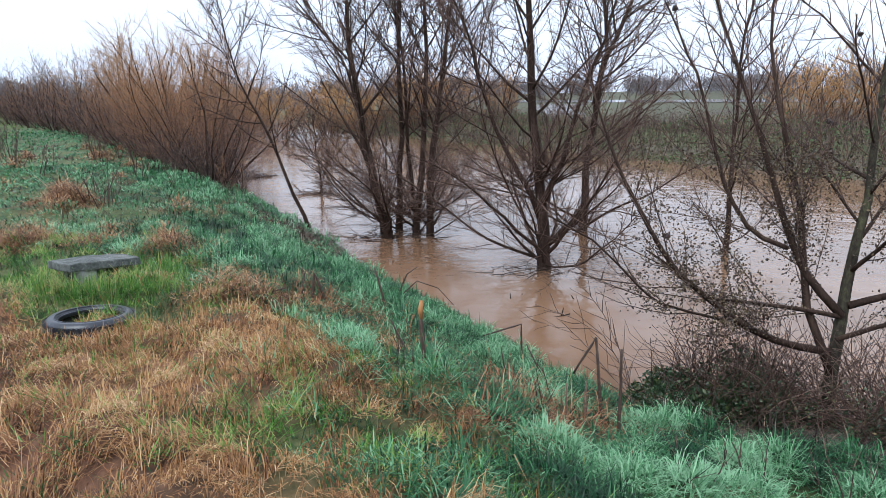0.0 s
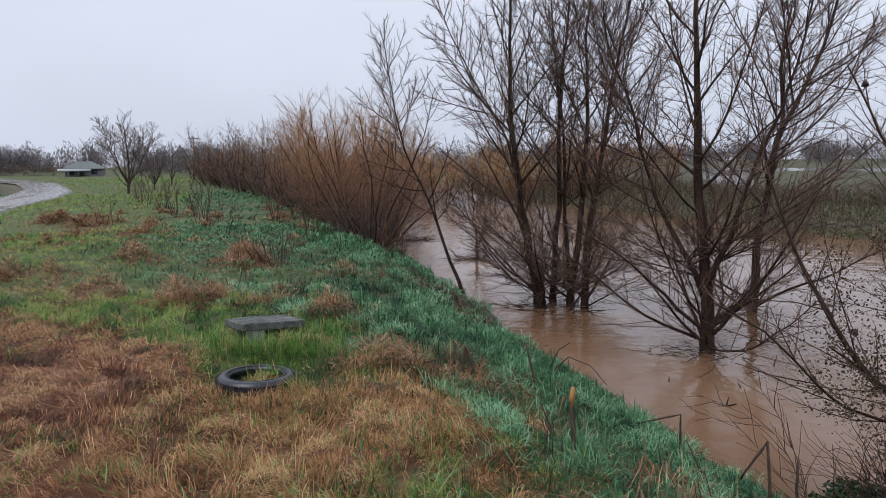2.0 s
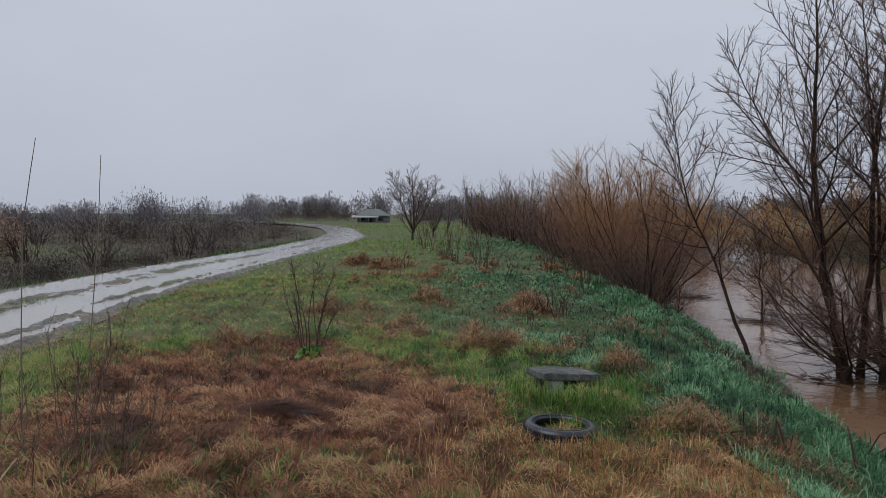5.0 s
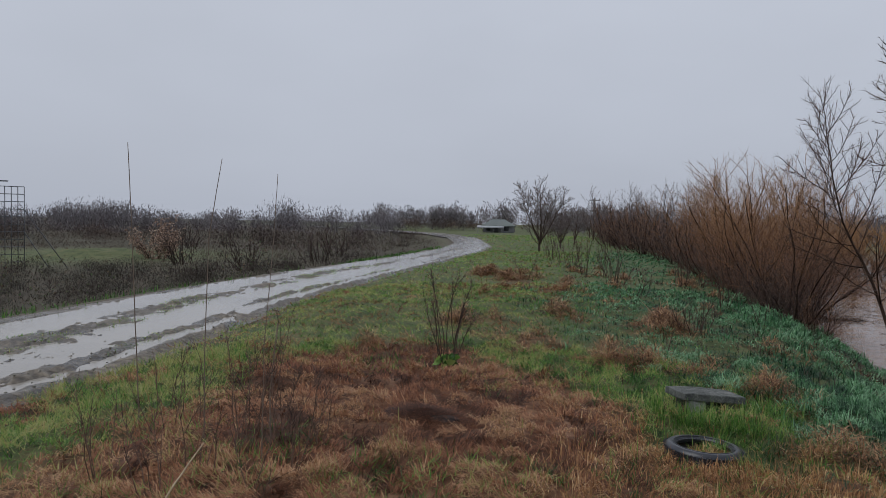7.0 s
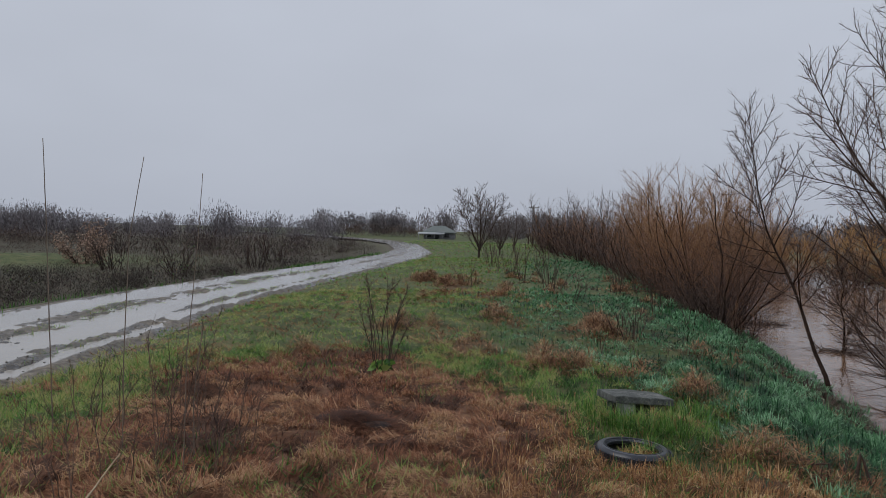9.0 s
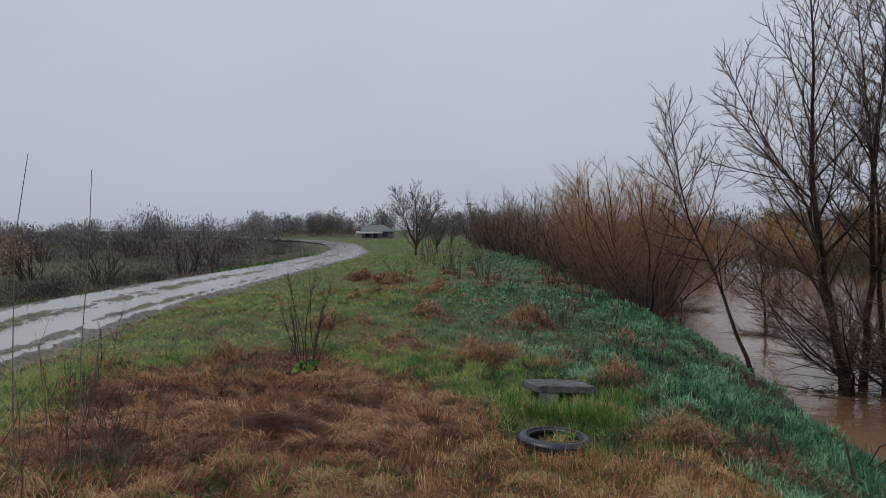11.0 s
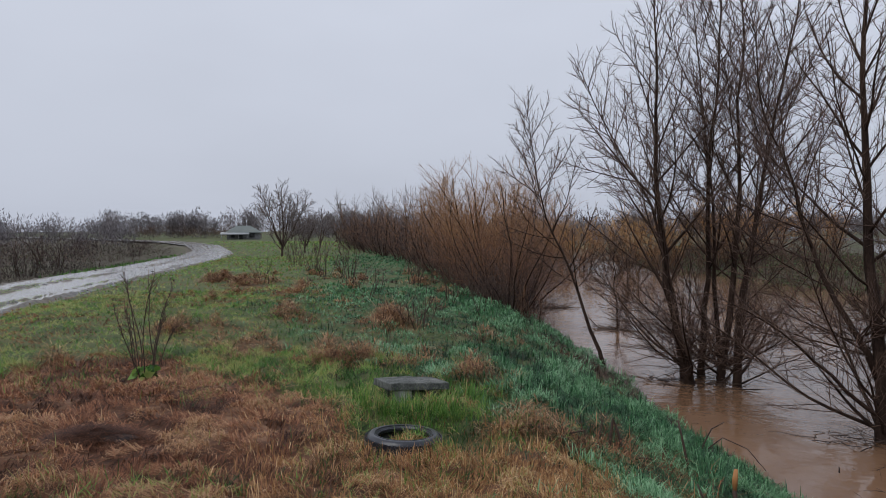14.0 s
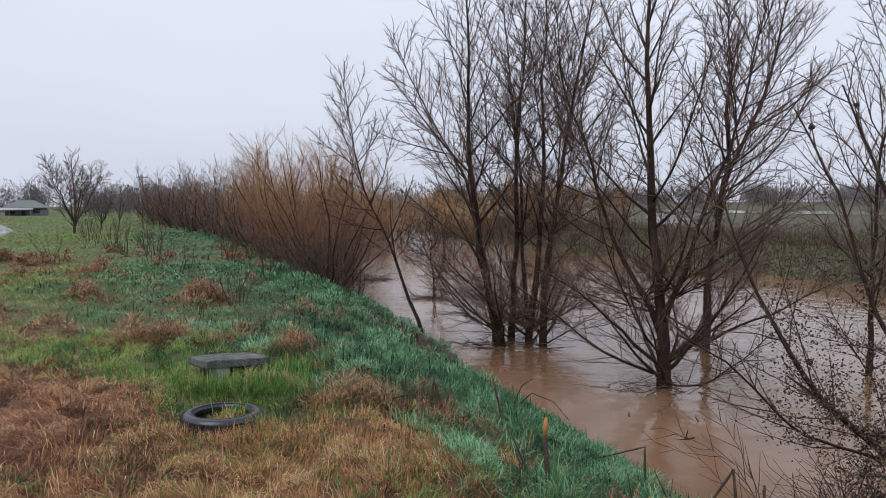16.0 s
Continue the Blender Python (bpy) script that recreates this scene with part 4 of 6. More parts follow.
keep &= np.hypot(hq / 0.5, (hw + 0.06) / 0.3) > 1.0
gx1, gy1, gd, gu1, gv1, jag, wide = [q[keep] for q in (gx1, gy1, gd, gu1, gv1, jag, wide)]
gz1 = ground_z(gx1, gy1) - 0.01
dryness = dry_mask(gx1, gy1)
rusty = np.zeros(len(gx1))
for sx, sy, sr in RUSTY_BANK:
    rusty = np.maximum(rusty, np.clip(1.4 - 1.2 * np.hypot(gx1 - sx, gy1 - sy) / sr - jag, 0, 1))
pick = gr.random(len(gx1))
mottle = fnoise(gx1 * 2.1 + 40, gy1 * 2.1 + 17)
is_rusty = (pick < 0.75 * rusty) & (gv1 > 2.3)
bank_from = np.interp(gu1, [0, 3, 5, 6.5, 8, 10, 13, 20, 34], [2.9, 2.75, 2.6, 2.3, 1.9, 0.6, -0.3, -1.0, -2.0])
is_bank = (gv1 > bank_from + 1.2 * jag + np.where(gu1 < 7, 1.2, 2.6) * wide + gr.normal(0, 0.3 + 0.5 * np.clip((gu1 - 8) / 4, 0, 1), len(gx1))) & ~is_rusty & (gr.random(len(gx1)) > 0.9 * dryness * (gv1 < 2.9))
is_dry = (pick < 0.06 + 0.45 * np.clip(wide * 4 - 0.1, 0, 1) + np.clip((mottle - 0.54) * 7, 0, 0.75) * np.clip((34 - gd) / 16, 0.25, 1) + dryness * 0.78) & ~is_bank & ~is_rusty
is_green = ~(is_bank | is_dry | is_rusty)
straw = np.clip((gv1 + 0.1 + 1.5 * jag) / 1.6, 0, 0.85) * (gu1 < 6.4)
is_straw = is_dry & (gr.random(len(gx1)) < straw)
is_rust = (is_dry & ~is_straw) | is_rusty
patch = fnoise(gx1 * 1.3 + 30, gy1 * 1.3)
tuft = fnoise(gx1 * 4.2 + 1, gy1 * 4.2 + 6)
comb = 2 * np.pi * fnoise(gx1 * 0.8 + 3, gy1 * 0.8 + 11)


def clumps(x, y, s):
    """Offset from the middle of the nearest clump, its distance and a random number of the clump."""
    i, j = np.floor(x / s).astype(int), np.floor(y / s).astype(int)
    best = [np.full(len(x), 9.0), np.zeros(len(x)), np.zeros(len(x)), np.zeros(len(x))]
    for a in (-1, 0, 1):
        for c in (-1, 0, 1):
            p, q = (i + a) % 256, (j + c) % 256
            dx, dy = x / s - (i + a + TABLE[p, q]), y / s - (j + c + TABLE[q, (p + 77) % 256])
            d = np.hypot(dx, dy)
            nearer = d < best[0]
            for k, val in enumerate((d, dx, dy, TABLE[(p + 31) % 256, (q + 101) % 256])):
                best[k] = np.where(nearer, val, best[k])
    return best


def lay(name, sel, mat, label, length, lean, width, turn, tint_of, sag=0.5, fine=False):
    n = int(sel.sum())
    L = length[0] + (length[1] - length[0]) * gr.random(n)
    L = L * (0.35 + 1.3 * tuft[sel]) * (1 + 0.012 * gd[sel]) * (1 - 0.4 * np.clip((gu1[sel] - 8) / 3, 0, 1) * np.clip((3.2 - gv1[sel]) / 1.0, 0, 1))
    le = np.clip(gr.normal(lean[0], lean[1], n), 0.05, 1.45)
    w = np.maximum(width * gr.uniform(0.7, 1.3, n), gd[sel] * 0.0011 * (1 + np.clip((gd[sel] - 14) / 14, 0, 0.6)))
    tint = np.clip(0.42 + (tint_of(sel, n) - 0.42) * np.clip(1.25 - gd[sel] / 32, 0.4, 1), 0, 1)
    args = (name, gx1[sel], gy1[sel], gz1[sel], L, w, le, turn[sel], tint, mat)
    return tagged(straw_mesh(*args) if fine else blade_mesh(*args, sag), label, "grass", kind="stuff")


knot = fnoise(gx1 * 5.5 + 21, gy1 * 5.5 + 2)
cd, cdx, cdy, cid = clumps(gx1 + 0.06 * (knot - 0.5), gy1, 0.36)
sd1, sdx, sdy, sid = clumps(gx1, gy1, 0.21)
dome, low_dome = np.clip(1 - (cd / 0.8) ** 2, 0, 1), np.clip(1 - (sd1 / 0.8) ** 2, 0, 1)
gz1 = gz1 + np.where(is_bank, 0.13 * dome * (0.4 + cid) - 0.04, 0) + np.where(is_green, 0.07 * low_dome * (0.4 + sid), 0) + np.where(is_dry, 0.10 * low_dome * sid, 0)
outward = np.arctan2(cdy, cdx) + gr.normal(0, 1.4, len(gx1))
swirl = 2 * np.pi * sid + gr.normal(0, 0.75, len(gx1))
anyway = gr.uniform(0, 2 * np.pi, len(gx1))
gaps = gr.random(len(gx1)) > np.clip((cd - 0.42) * 3.0, 0, 0.85)
low_gaps = gr.random(len(gx1)) > np.clip((sd1 - 0.40) * 3.0, 0, 0.8)
lay("bank_grass", is_bank & gaps, M_BANK, "lush blue-green grass in knots down the bank", (0.08, 0.18), (1.05, 0.4), 0.0062, outward, lambda s, n: gr.normal(0.40, 0.3, n) + 0.7 * (patch[s] - 0.5) + 1.1 * (cid[s] - 0.5), sag=0.9)
lay("meadow_grass", is_green & low_gaps, M_GREEN, "short green grass on the embankment top", (0.06, 0.14), (1.0, 0.4), 0.0075, anyway, lambda s, n: gr.normal(0.40, 0.25, n) + 1.0 * (patch[s] - 0.5) + 1.1 * (sid[s] - 0.5) + 0.7 * np.clip(-gv1[s] / 6, 0, 0.6) + 0.25 * np.clip((gd[s] - 14) / 14, 0, 1), fine=True)
lay("straw_grass", is_straw & low_gaps, M_DRY, "dead straw-coloured grass on the embankment", (0.07, 0.16), (0.9, 0.42), 0.0042, swirl, lambda s, n: gr.normal(0.46, 0.22, n) + 0.6 * (patch[s] - 0.5) + 0.5 * (sid[s] - 0.5), sag=0.9)
lay("rust_grass", is_rust & low_gaps & (gd < 9), M_RUST, "matted rust-brown dead grass", (0.07, 0.17), (1.2, 0.3), 0.0042, swirl, lambda s, n: gr.normal(0.48, 0.2, n) + 1.0 * (patch[s] - 0.5) + 1.0 * (sid[s] - 0.5), sag=0.9)
lay("distant_rust_grass", is_rust & low_gaps & (gd >= 9), M_RUST, "matted rust-brown dead grass", (0.06, 0.16), (1.15, 0.3), 0.007, swirl, lambda s, n: gr.normal(0.46, 0.3, n) + 0.9 * (patch[s] - 0.5) + 0.8 * (sid[s] - 0.5), fine=True)


# mop-like tussocks of dead grass and the lush tufts round the slab
def tuft_field(name, spots, per, reach, length, mat, label, seed, lean, heap=0.0):
    r = np.random.default_rng(seed)
    X, Y, A, L, T, U = [], [], [], [], [], []
    for sx, sy, sr in spots:
        n = int(per * sr * sr)
        a, q = r.uniform(0, 2 * np.pi, n), np.abs(r.normal(0, 0.5, n)) * sr * reach
        X.append(sx + q * np.cos(a) * 1.2); Y.append(sy + q * np.sin(a)); A.append(a + r.normal(0, 0.9, n))
        U.append(heap * sr * np.exp(-(q / (0.6 * sr)) ** 2) * r.random(n)); L.append(r.uniform(*length, n)); T.append(np.clip(r.normal(0.5, 0.3, n), 0, 1))
    X, Y, A, L, T, U = [np.concatenate(q) for q in (X, Y, A, L, T, U)]
    d = np.hypot(X - EYE_X, Y - EYE_Y)
    ob = blade_mesh(name, X, Y, ground_z(X, Y) - 0.01 + U, L, np.maximum(0.006, d * 0.0009), np.clip(r.normal(lean, 0.35, len(X)), 0.1, 1.45), A, T, mat, 0.6)
    return tagged(ob, label, "grass", kind="stuff")


rt = np.random.default_rng(70)
TUSSOCKS = [(sx + rt.normal(0, 0.6 * sr), sy + rt.normal(0, 0.6 * sr), sr * rt.uniform(0.2, 0.6)) for sx, sy, sr in DRY_SPOTS for _ in range(5)]
TUSSOCKS += [(*xy_of(rt.uniform(9, 30), rt.uniform(-3.5, 3.2)), rt.uniform(0.12, 0.32)) for _ in range(46)]
TUSSOCKS += [(-2.2, 5.9, 0.36), (-1.85, 6.0, 0.28), (-3.6, 7.45, 0.4), (-3.45, 7.3, 0.3), (-4.55, 7.85, 0.36), (-5.5, 7.1, 0.4), (-5.9, 7.6, 0.4), (-5.2, 7.4, 0.3), (-7.6, 10.8, 0.45), (-7.3, 10.6, 0.35)]
tuft_field("pale_tussock_grass", TUSSOCKS[1::3], 900, 1.1, (0.09, 0.2), M_DRY, "pale straw in the tussocks of dead grass", 76, 1.3, 0.6)
tuft_field("dead_tussock_grass", TUSSOCKS, 3400, 1.2, (0.09, 0.22), M_TUSSOCK, "mop-like tussocks of rust-brown dead grass", 71, 1.3, 0.8)
WEEDS = [(*xy_of(rt.uniform(9, 30), rt.uniform(-2.5, 3.4)), rt.uniform(0.15, 0.45)) for _ in range(70)]
tuft_field("withered_weeds", WEEDS, 420, 1.2, (0.08, 0.26), M_SCRUB, "withered dark weed stems lying in the grass", 78, 0.95)
tuft_field("slab_grass", [(-3.15, 5.8, 0.5), (-3.35, 5.75, 0.45), (-3.75, 5.85, 0.45), (-3.0, 6.0, 0.4), (-2.95, 6.15, 0.4), (-3.2, 6.75, 0.5)], 1700, 1.0, (0.10, 0.24), M_GREEN, "lush green grass round the slab and inside the tyre", 72, 0.5)
tuft_field("tyre_straw", [(-2.55, 4.85, 0.45), (-3.1, 4.85, 0.4), (-2.85, 5.27, 0.24), (-2.8, 5.35, 0.24), (-2.2, 5.2, 0.3), (-2.6, 4.95, 0.3), (-2.9, 4.85, 0.3)], 2000, 0.8, (0.06, 0.15), M_DRY, "pale straw grass growing against the tyre", 73, 0.7)
tuft_field("fallen_reeds", [(0.15, 5.4, 0.45), (0.57, 5.5, 0.5), (0.3, 5.0, 0.4), (0.1, 4.5, 0.3), (-0.45, 5.2, 0.25), (-1.6, 6.5, 0.35), (-1.2, 7.0, 0.3), (-1.75, 6.25, 0.3), (-0.9, 6.0, 0.35)], 1000, 1.2, (0.15, 0.45), M_RUST, "fallen brown reeds lying on the bank", 77, 1.1)
tuft_field("bank_edge_reeds", [(-5.04, 13.2, 0.7), (-4.3, 12.4, 0.6), (-3.6, 11.8, 0.5), (-6.0, 14.2, 0.6), (-9.5, 17.4, 0.7), (-2.6, 11.0, 0.4), (-4.6, 13.1, 0.7), (-3.9, 12.5, 0.6), (-5.5, 13.9, 0.6), (-7.5, 15.8, 0.5), (-1.6, 9.6, 0.35), (-8.3, 16.6, 0.6), (-6.7, 15.0, 0.6)], 800, 1.2, (0.12, 0.34), M_SCRUB, "dark dead reeds along the water's edge", 74, 1.1)
tuft_field("bank_brush", [(1.9, 5.9, 0.6), (2.5, 5.5, 0.6), (3.1, 5.6, 0.7), (2.4, 6.6, 0.7), (3.4, 6.3, 0.8), (2.9, 5.6, 0.5), (3.4, 5.4, 0.5)], 900, 1.2, (0.12, 0.34), M_SCRUB, "tangled brown dead brush under the bank tree", 75, 1.15)

# ---- scrub, brambles and far woods ----
def ribbon_field(name, x, y, z, L, lean, w, tint, mat, label, category, r, sag=0.25):
    ob = blade_mesh(name, x, y, z, L, w, lean, r.uniform(0, 2 * np.pi, len(x)), np.clip(tint, 0, 1), mat, sag)
    return tagged(ob, label, category, kind="stuff")


def gz_far(x, y):
    return float(ground_z(np.array(float(x)), np.array(float(y))))


sr = np.random.default_rng(31)
n = 56000
sx, sy, sd = scatter(sr, n, 12, 98, 128, 190)
su, sv = uv_of(sx, sy)
thick = fnoise(sx * 0.16 + 4, sy * 0.16)
gap = np.exp(-((sx + 66) ** 2 + (sy - 9) ** 2) / 170)
view = np.exp(-((np.degrees(np.arctan2(sy - EYE_Y, sx - EYE_X)) - 173) / 4.5) ** 2) * np.clip((sd - 34) / 8, 0, 1)
ok = (sv < road_far(su) - 1.4 - 1.5 * sr.random(n)) & (sr.random(n) < np.clip((thick - 0.30) * 4, 0.12, 1)) & (sr.random(n) > 1.5 * gap)
sx, sy, sd, thick, view = sx[ok], sy[ok], sd[ok], thick[ok], view[ok]
lift = np.clip(fnoise(sx * 0.3 + 2, sy * 0.3) - 0.42, 0, 1) * 3.2 * sr.random(len(sx)) * (1 - 0.9 * view)
sz = ground_z(sx, sy) - 0.03 + lift
ribbon_field("dead_scrub", sx, sy, sz, (0.15 + 0.45 * thick * sr.random(len(sx))) * (1 - 0.4 * view), np.clip(np.abs(sr.normal(1.05, 0.4, len(sx))), 0, 1.5), np.maximum(0.006, sd * 0.0006), sr.random(len(sx)) * 0.55 + 0.5 * (thick - 0.45), M_SCRUB, "dense dead brown scrub on low ground beside the track", "scrub", sr)
# bushy leaf clumps in the scrub and the red-brown growth near the bend
nb = 52000
bx, by, bd = scatter(sr, nb, 14, 95, 128, 188)
bu, bv = uv_of(bx, by)
lump = fnoise(bx * 0.33 + 9, by * 0.33 + 1)
ok = (bv < road_far(bu) - 2.2) & (lump > np.where(bd < 34, 0.47, 0.54)) & (np.exp(-((bx + 66) ** 2 + (by - 9) ** 2) / 110) < 0.35) & ((np.abs(np.degrees(np.arctan2(by - EYE_Y, bx - EYE_X)) - 173) > 5) | (bd < 25))
bx, by, lump, bd = bx[ok], by[ok], lump[ok], bd[ok]
bz = ground_z(bx, by) + np.clip(lump - 0.43, 0, 1) * 6.0 * sr.random(len(bx)) ** 0.7
leaf = leaf_part("bramble_patch", np.stack([bx, by, bz], 1), 0.045, M_BRAMBLE, None, sr)
tagged(leaf, "dark olive brambles growing through the dead scrub", "bramble")
# verge grass beyond the track
nv = 42000
qx, qy, qd = scatter(sr, nv, 11, 60, 128, 190)
qu, qv = uv_of(qx, qy)
off = road_far(qu) - qv
ok = (fnoise(qx * 0.5 + 8, qy * 0.5) > 0.42 + 0.2 * sr.random(nv)) & (off > -0.25) & (off < 2.6 + 1.5 * fnoise(qx * 0.3, qy * 0.3))
qx, qy, qd = qx[ok], qy[ok], qd[ok]
ribbon_field("verge_grass", qx, qy, ground_z(qx, qy) - 0.02, 0.06 + 0.22 * sr.random(len(qx)), np.abs(sr.normal(0.4, 0.3, len(qx))), np.maximum(0.008, qd * 0.0011), 0.6 * sr.random(len(qx)), M_GREEN, "rough grass along the far verge of the track", "grass", sr)
def fuzzy_crowns(name, spots, n, mat, label, category, width, r, lean=0.6):
    """Many rounded crowns of fine twigs: x, y, height, radius, tint each."""
    X, Y, Z, L, W, T = [], [], [], [], [], []
    for cx, cy, tall, rad, tone in spots:
        q = r.normal(0, 1, (n, 3)); q /= np.linalg.norm(q, axis=1, keepdims=True)
        q *= r.random((n, 1)) ** 0.45 * (1 + 0.25 * np.sin(q[:, :1] * 5 + tone * 20))
        d = math.hypot(cx - EYE_X, cy - EYE_Y)
        X.append(cx + q[:, 0] * rad); Y.append(cy + q[:, 1] * rad)
        Z.append(np.maximum(gz_far(cx, cy) + tall * (0.48 + 0.46 * q[:, 2]), gz_far(cx, cy)))
        L.append(r.uniform(0.4, 1.0, n) * tall * 0.13); W.append(np.full(n, d * width)); T.append(np.clip(r.normal(tone, 0.2, n), 0, 1))
    X, Y, Z, L, W, T = [np.concatenate(q) for q in (X, Y, Z, L, W, T)]
    N = len(X)
    ob = straw_mesh(name, X, Y, Z, L, W, np.abs(r.normal(lean, 0.45, N)), r.uniform(0, 2 * np.pi, N), T, mat)
    return tagged(ob, label, category, kind="stuff")


# woods at the horizon and bushes in front of them
spots = []
for k in range(330):
    az = sr.uniform(62, 186)
    left = az > 112
    d = sr.uniform(112, 205) if left else sr.uniform(430, 560)
    cx, cy = EYE_X + d * math.cos(radians(az)), EYE_Y + d * math.sin(radians(az))
    u, v = uv_of(cx, cy)
    if 125 < az < 150 and d < 168 and road_far(u) - 9 < v < road_near(u) + 9:
        continue
    if 136.5 < az < 146 and d < 175:
        continue
    tall = (3.2 + 4.6 * float(fnoise(np.array(az * 0.4), np.array(2.0))) * sr.uniform(0.5, 1.25)) * (1.0 if left else 2.4)
    spots.append((cx, cy, tall, tall * sr.uniform(0.4, 0.65), sr.uniform(0.0, 0.7)))
# woods paled by colour to stand in for air haze
fuzzy_crowns("far_woods", spots, 600, M_TWIG_HAZE, "leafless woods along the horizon, haze put into their colour", "woods", 0.0009, sr)
for k in range(34):
    az, d = sr.uniform(126, 151), sr.uniform(172, 215)
    tall = sr.uniform(5.0, 8.5)
    spots.append((EYE_X + d * math.cos(radians(az)), EYE_Y + d * math.sin(radians(az)), tall, tall * sr.uniform(0.25, 0.45), sr.uniform(0.2, 0.8)))
for k in range(100):
    az = sr.uniform(58, 113)
    d = sr.uniform(80, 135) if az < 79 else sr.uniform(430, 520)
    tall = sr.uniform(5.0, 8.5) * (1.0 if az < 79 else 2.2)
    spots.append((EYE_X + d * math.cos(radians(az)), EYE_Y + d * math.sin(radians(az)), tall, tall * sr.uniform(0.4, 0.7), sr.uniform(0.0, 0.6)))
# here the pale twig colour also stands in for distance haze
fuzzy_crowns("river_copse", spots[-100:], 400, M_TWIG_PALE, "pale bare copse beyond the river, haze in its colour", "woods", 0.001, sr)
fuzzy_crowns("far_copse", spots[-134:-100], 700, M_TWIG_HAZE, "bare copse beyond the shed, haze put into its colour", "woods", 0.0011, sr)
spots = []
for k in range(80):
    az, d = sr.uniform(148, 188), sr.uniform(84, 112)
    tall = sr.uniform(1.8, 3.2)
    spots.append((EYE_X + d * math.cos(radians(az)), EYE_Y + d * math.sin(radians(az)), tall, tall * sr.uniform(0.7, 1.2), sr.uniform(0.1, 0.6)))
for k in range(80):
    az, d = sr.uniform(124, 150), sr.uniform(166, 190)
    tall = sr.uniform(2.0, 4.0)
    spots.append((EYE_X + d * math.cos(radians(az)), EYE_Y + d * math.sin(radians(az)), tall, tall * sr.uniform(0.7, 1.2), sr.uniform(0.4, 0.9)))
for k in range(210):
    az = sr.uniform(146, 190)
    d = sr.uniform(13, 44)
    cx, cy = EYE_X + d * math.cos(radians(az)), EYE_Y + d * math.sin(radians(az))
    u, v = uv_of(cx, cy)
    if v > road_far(u) - 2.2:
        continue
    tall = sr.uniform(0.6, 1.35)
    spots.append((cx, cy, tall, tall * sr.uniform(0.6, 1.1), sr.uniform(0.0, 0.4)))
for k in range(170):
    az, d = sr.uniform(138, 188), sr.uniform(38, 105)
    cx, cy = EYE_X + d * math.cos(radians(az)), EYE_Y + d * math.sin(radians(az))
    u, v = uv_of(cx, cy)
    if v > road_far(u) - 5 or math.hypot(cx + 66, cy - 9) < 15 or (az > 169 and d < 68):
        continue
    tall = sr.uniform(1.0, 2.6) * (0.7 + d / 130)
    spots.append((cx, cy, tall, tall * sr.uniform(0.6, 1.0), sr.uniform(0.1, 0.6)))
for k in range(60):
    az, d = sr.uniform(64, 116), sr.uniform(36, 75)
    cx, cy = EYE_X + d * math.cos(radians(az)), EYE_Y + d * math.sin(radians(az))
    u, v = uv_of(cx, cy)
    if v > 27.5:
        tall = sr.uniform(0.7, 1.5) * (0.7 + d / 120)
        spots.append((cx, cy, tall, tall * sr.uniform(0.6, 1.0), sr.uniform(0.1, 0.7)))
fuzzy_crowns("scrub_thicket", spots, 340, M_SCRUB, "rounded leafless thickets among the dead scrub", "scrub", 0.0006, sr, 1.0)

dark_spots = []
for k in range(230):
    az, d = sr.uniform(150, 191), sr.uniform(13, 46)
    cx, cy = EYE_X + d * math.cos(radians(az)), EYE_Y + d * math.sin(radians(az))
    u, v = uv_of(cx, cy)
    if v < road_far(u) - 1.9:
        tall = sr.uniform(0.6, 1.25)
        dark_spots.append((cx, cy, tall, tall * sr.uniform(0.6, 1.1), sr.uniform(0.1, 0.5)))
fuzzy_crowns("bramble_thicket", dark_spots, 420, M_THORN, "dark olive-brown bramble thickets beside the track", "bramble", 0.0008, sr, 1.1)

# brown undergrowth below and between the willows of the near bank
spots = []
for k in range(125):
    u = 20 + 53 * sr.random() ** 1.3
    cx, cy = xy_of(u, np.interp(u, [20, 27, 40, 55, 73], [4.7, 4.5, 3.0, 1.0, -2.2]) + sr.normal(0, 0.8))
    tall = sr.uniform(0.8, 2.4) * (0.75 + 0.012 * (u - 27))
    spots.append((float(cx), float(cy), tall, tall * sr.uniform(0.5, 0.8), sr.uniform(0.3, 0.75)))
fuzzy_crowns("willow_undergrowth", spots, 420, M_SCRUB, "purple-brown undergrowth between the bank willows", "scrub", 0.0009, sr)

# far bank growth across the river
nf = 45000
fu, fv = sr.uniform(-14, 62, nf), 21.7 + 6.0 * sr.random(nf) ** 1.1
lump = fnoise(fu * 0.35, fv * 0.5 + 3)
fx, fy = xy_of(fu, fv)
fz = np.maximum(ground_z(fx, fy), WATER) + np.clip(lump - 0.2, 0, 1) * 1.9 * sr.random(nf) ** 0.8
leaf = leaf_part("bramble_bank", np.stack([fx, fy, fz], 1), 0.06, M_BRAMBLE, None, sr)
tagged(leaf, "green and brown brambles covering the far river bank", "bramble")
nf = 28000
fu, fv = sr.uniform(-14, 62, nf), 22.8 + 6.5 * sr.random(nf)
fx, fy = xy_of(fu, fv)
ribbon_field("far_bank_stems", fx, fy, ground_z(fx, fy) - 0.05, 0.5 + 1.3 * sr.random(nf) * fnoise(fu * 0.3, fv * 0.3), np.abs(sr.normal(0.35, 0.3, nf)), np.full(nf, 0.014), 0.25 + 0.75 * sr.random(nf), M_SCRUB, "dead brown stems among the brambles of the far bank", "scrub", sr)


# ---- things on the embankment ----
def bend(bm, amount, scale, seed):
    """Roughens a bmesh with noise."""
    for v in bm.verts:
        q = v.co * scale + Vector((seed, seed * 2.0, seed * 3.0))
        v.co += Vector((noise.noise(q), noise.noise(q + Vector((9, 0, 0))), noise.noise(q + Vector((0, 9, 0))))) * amount


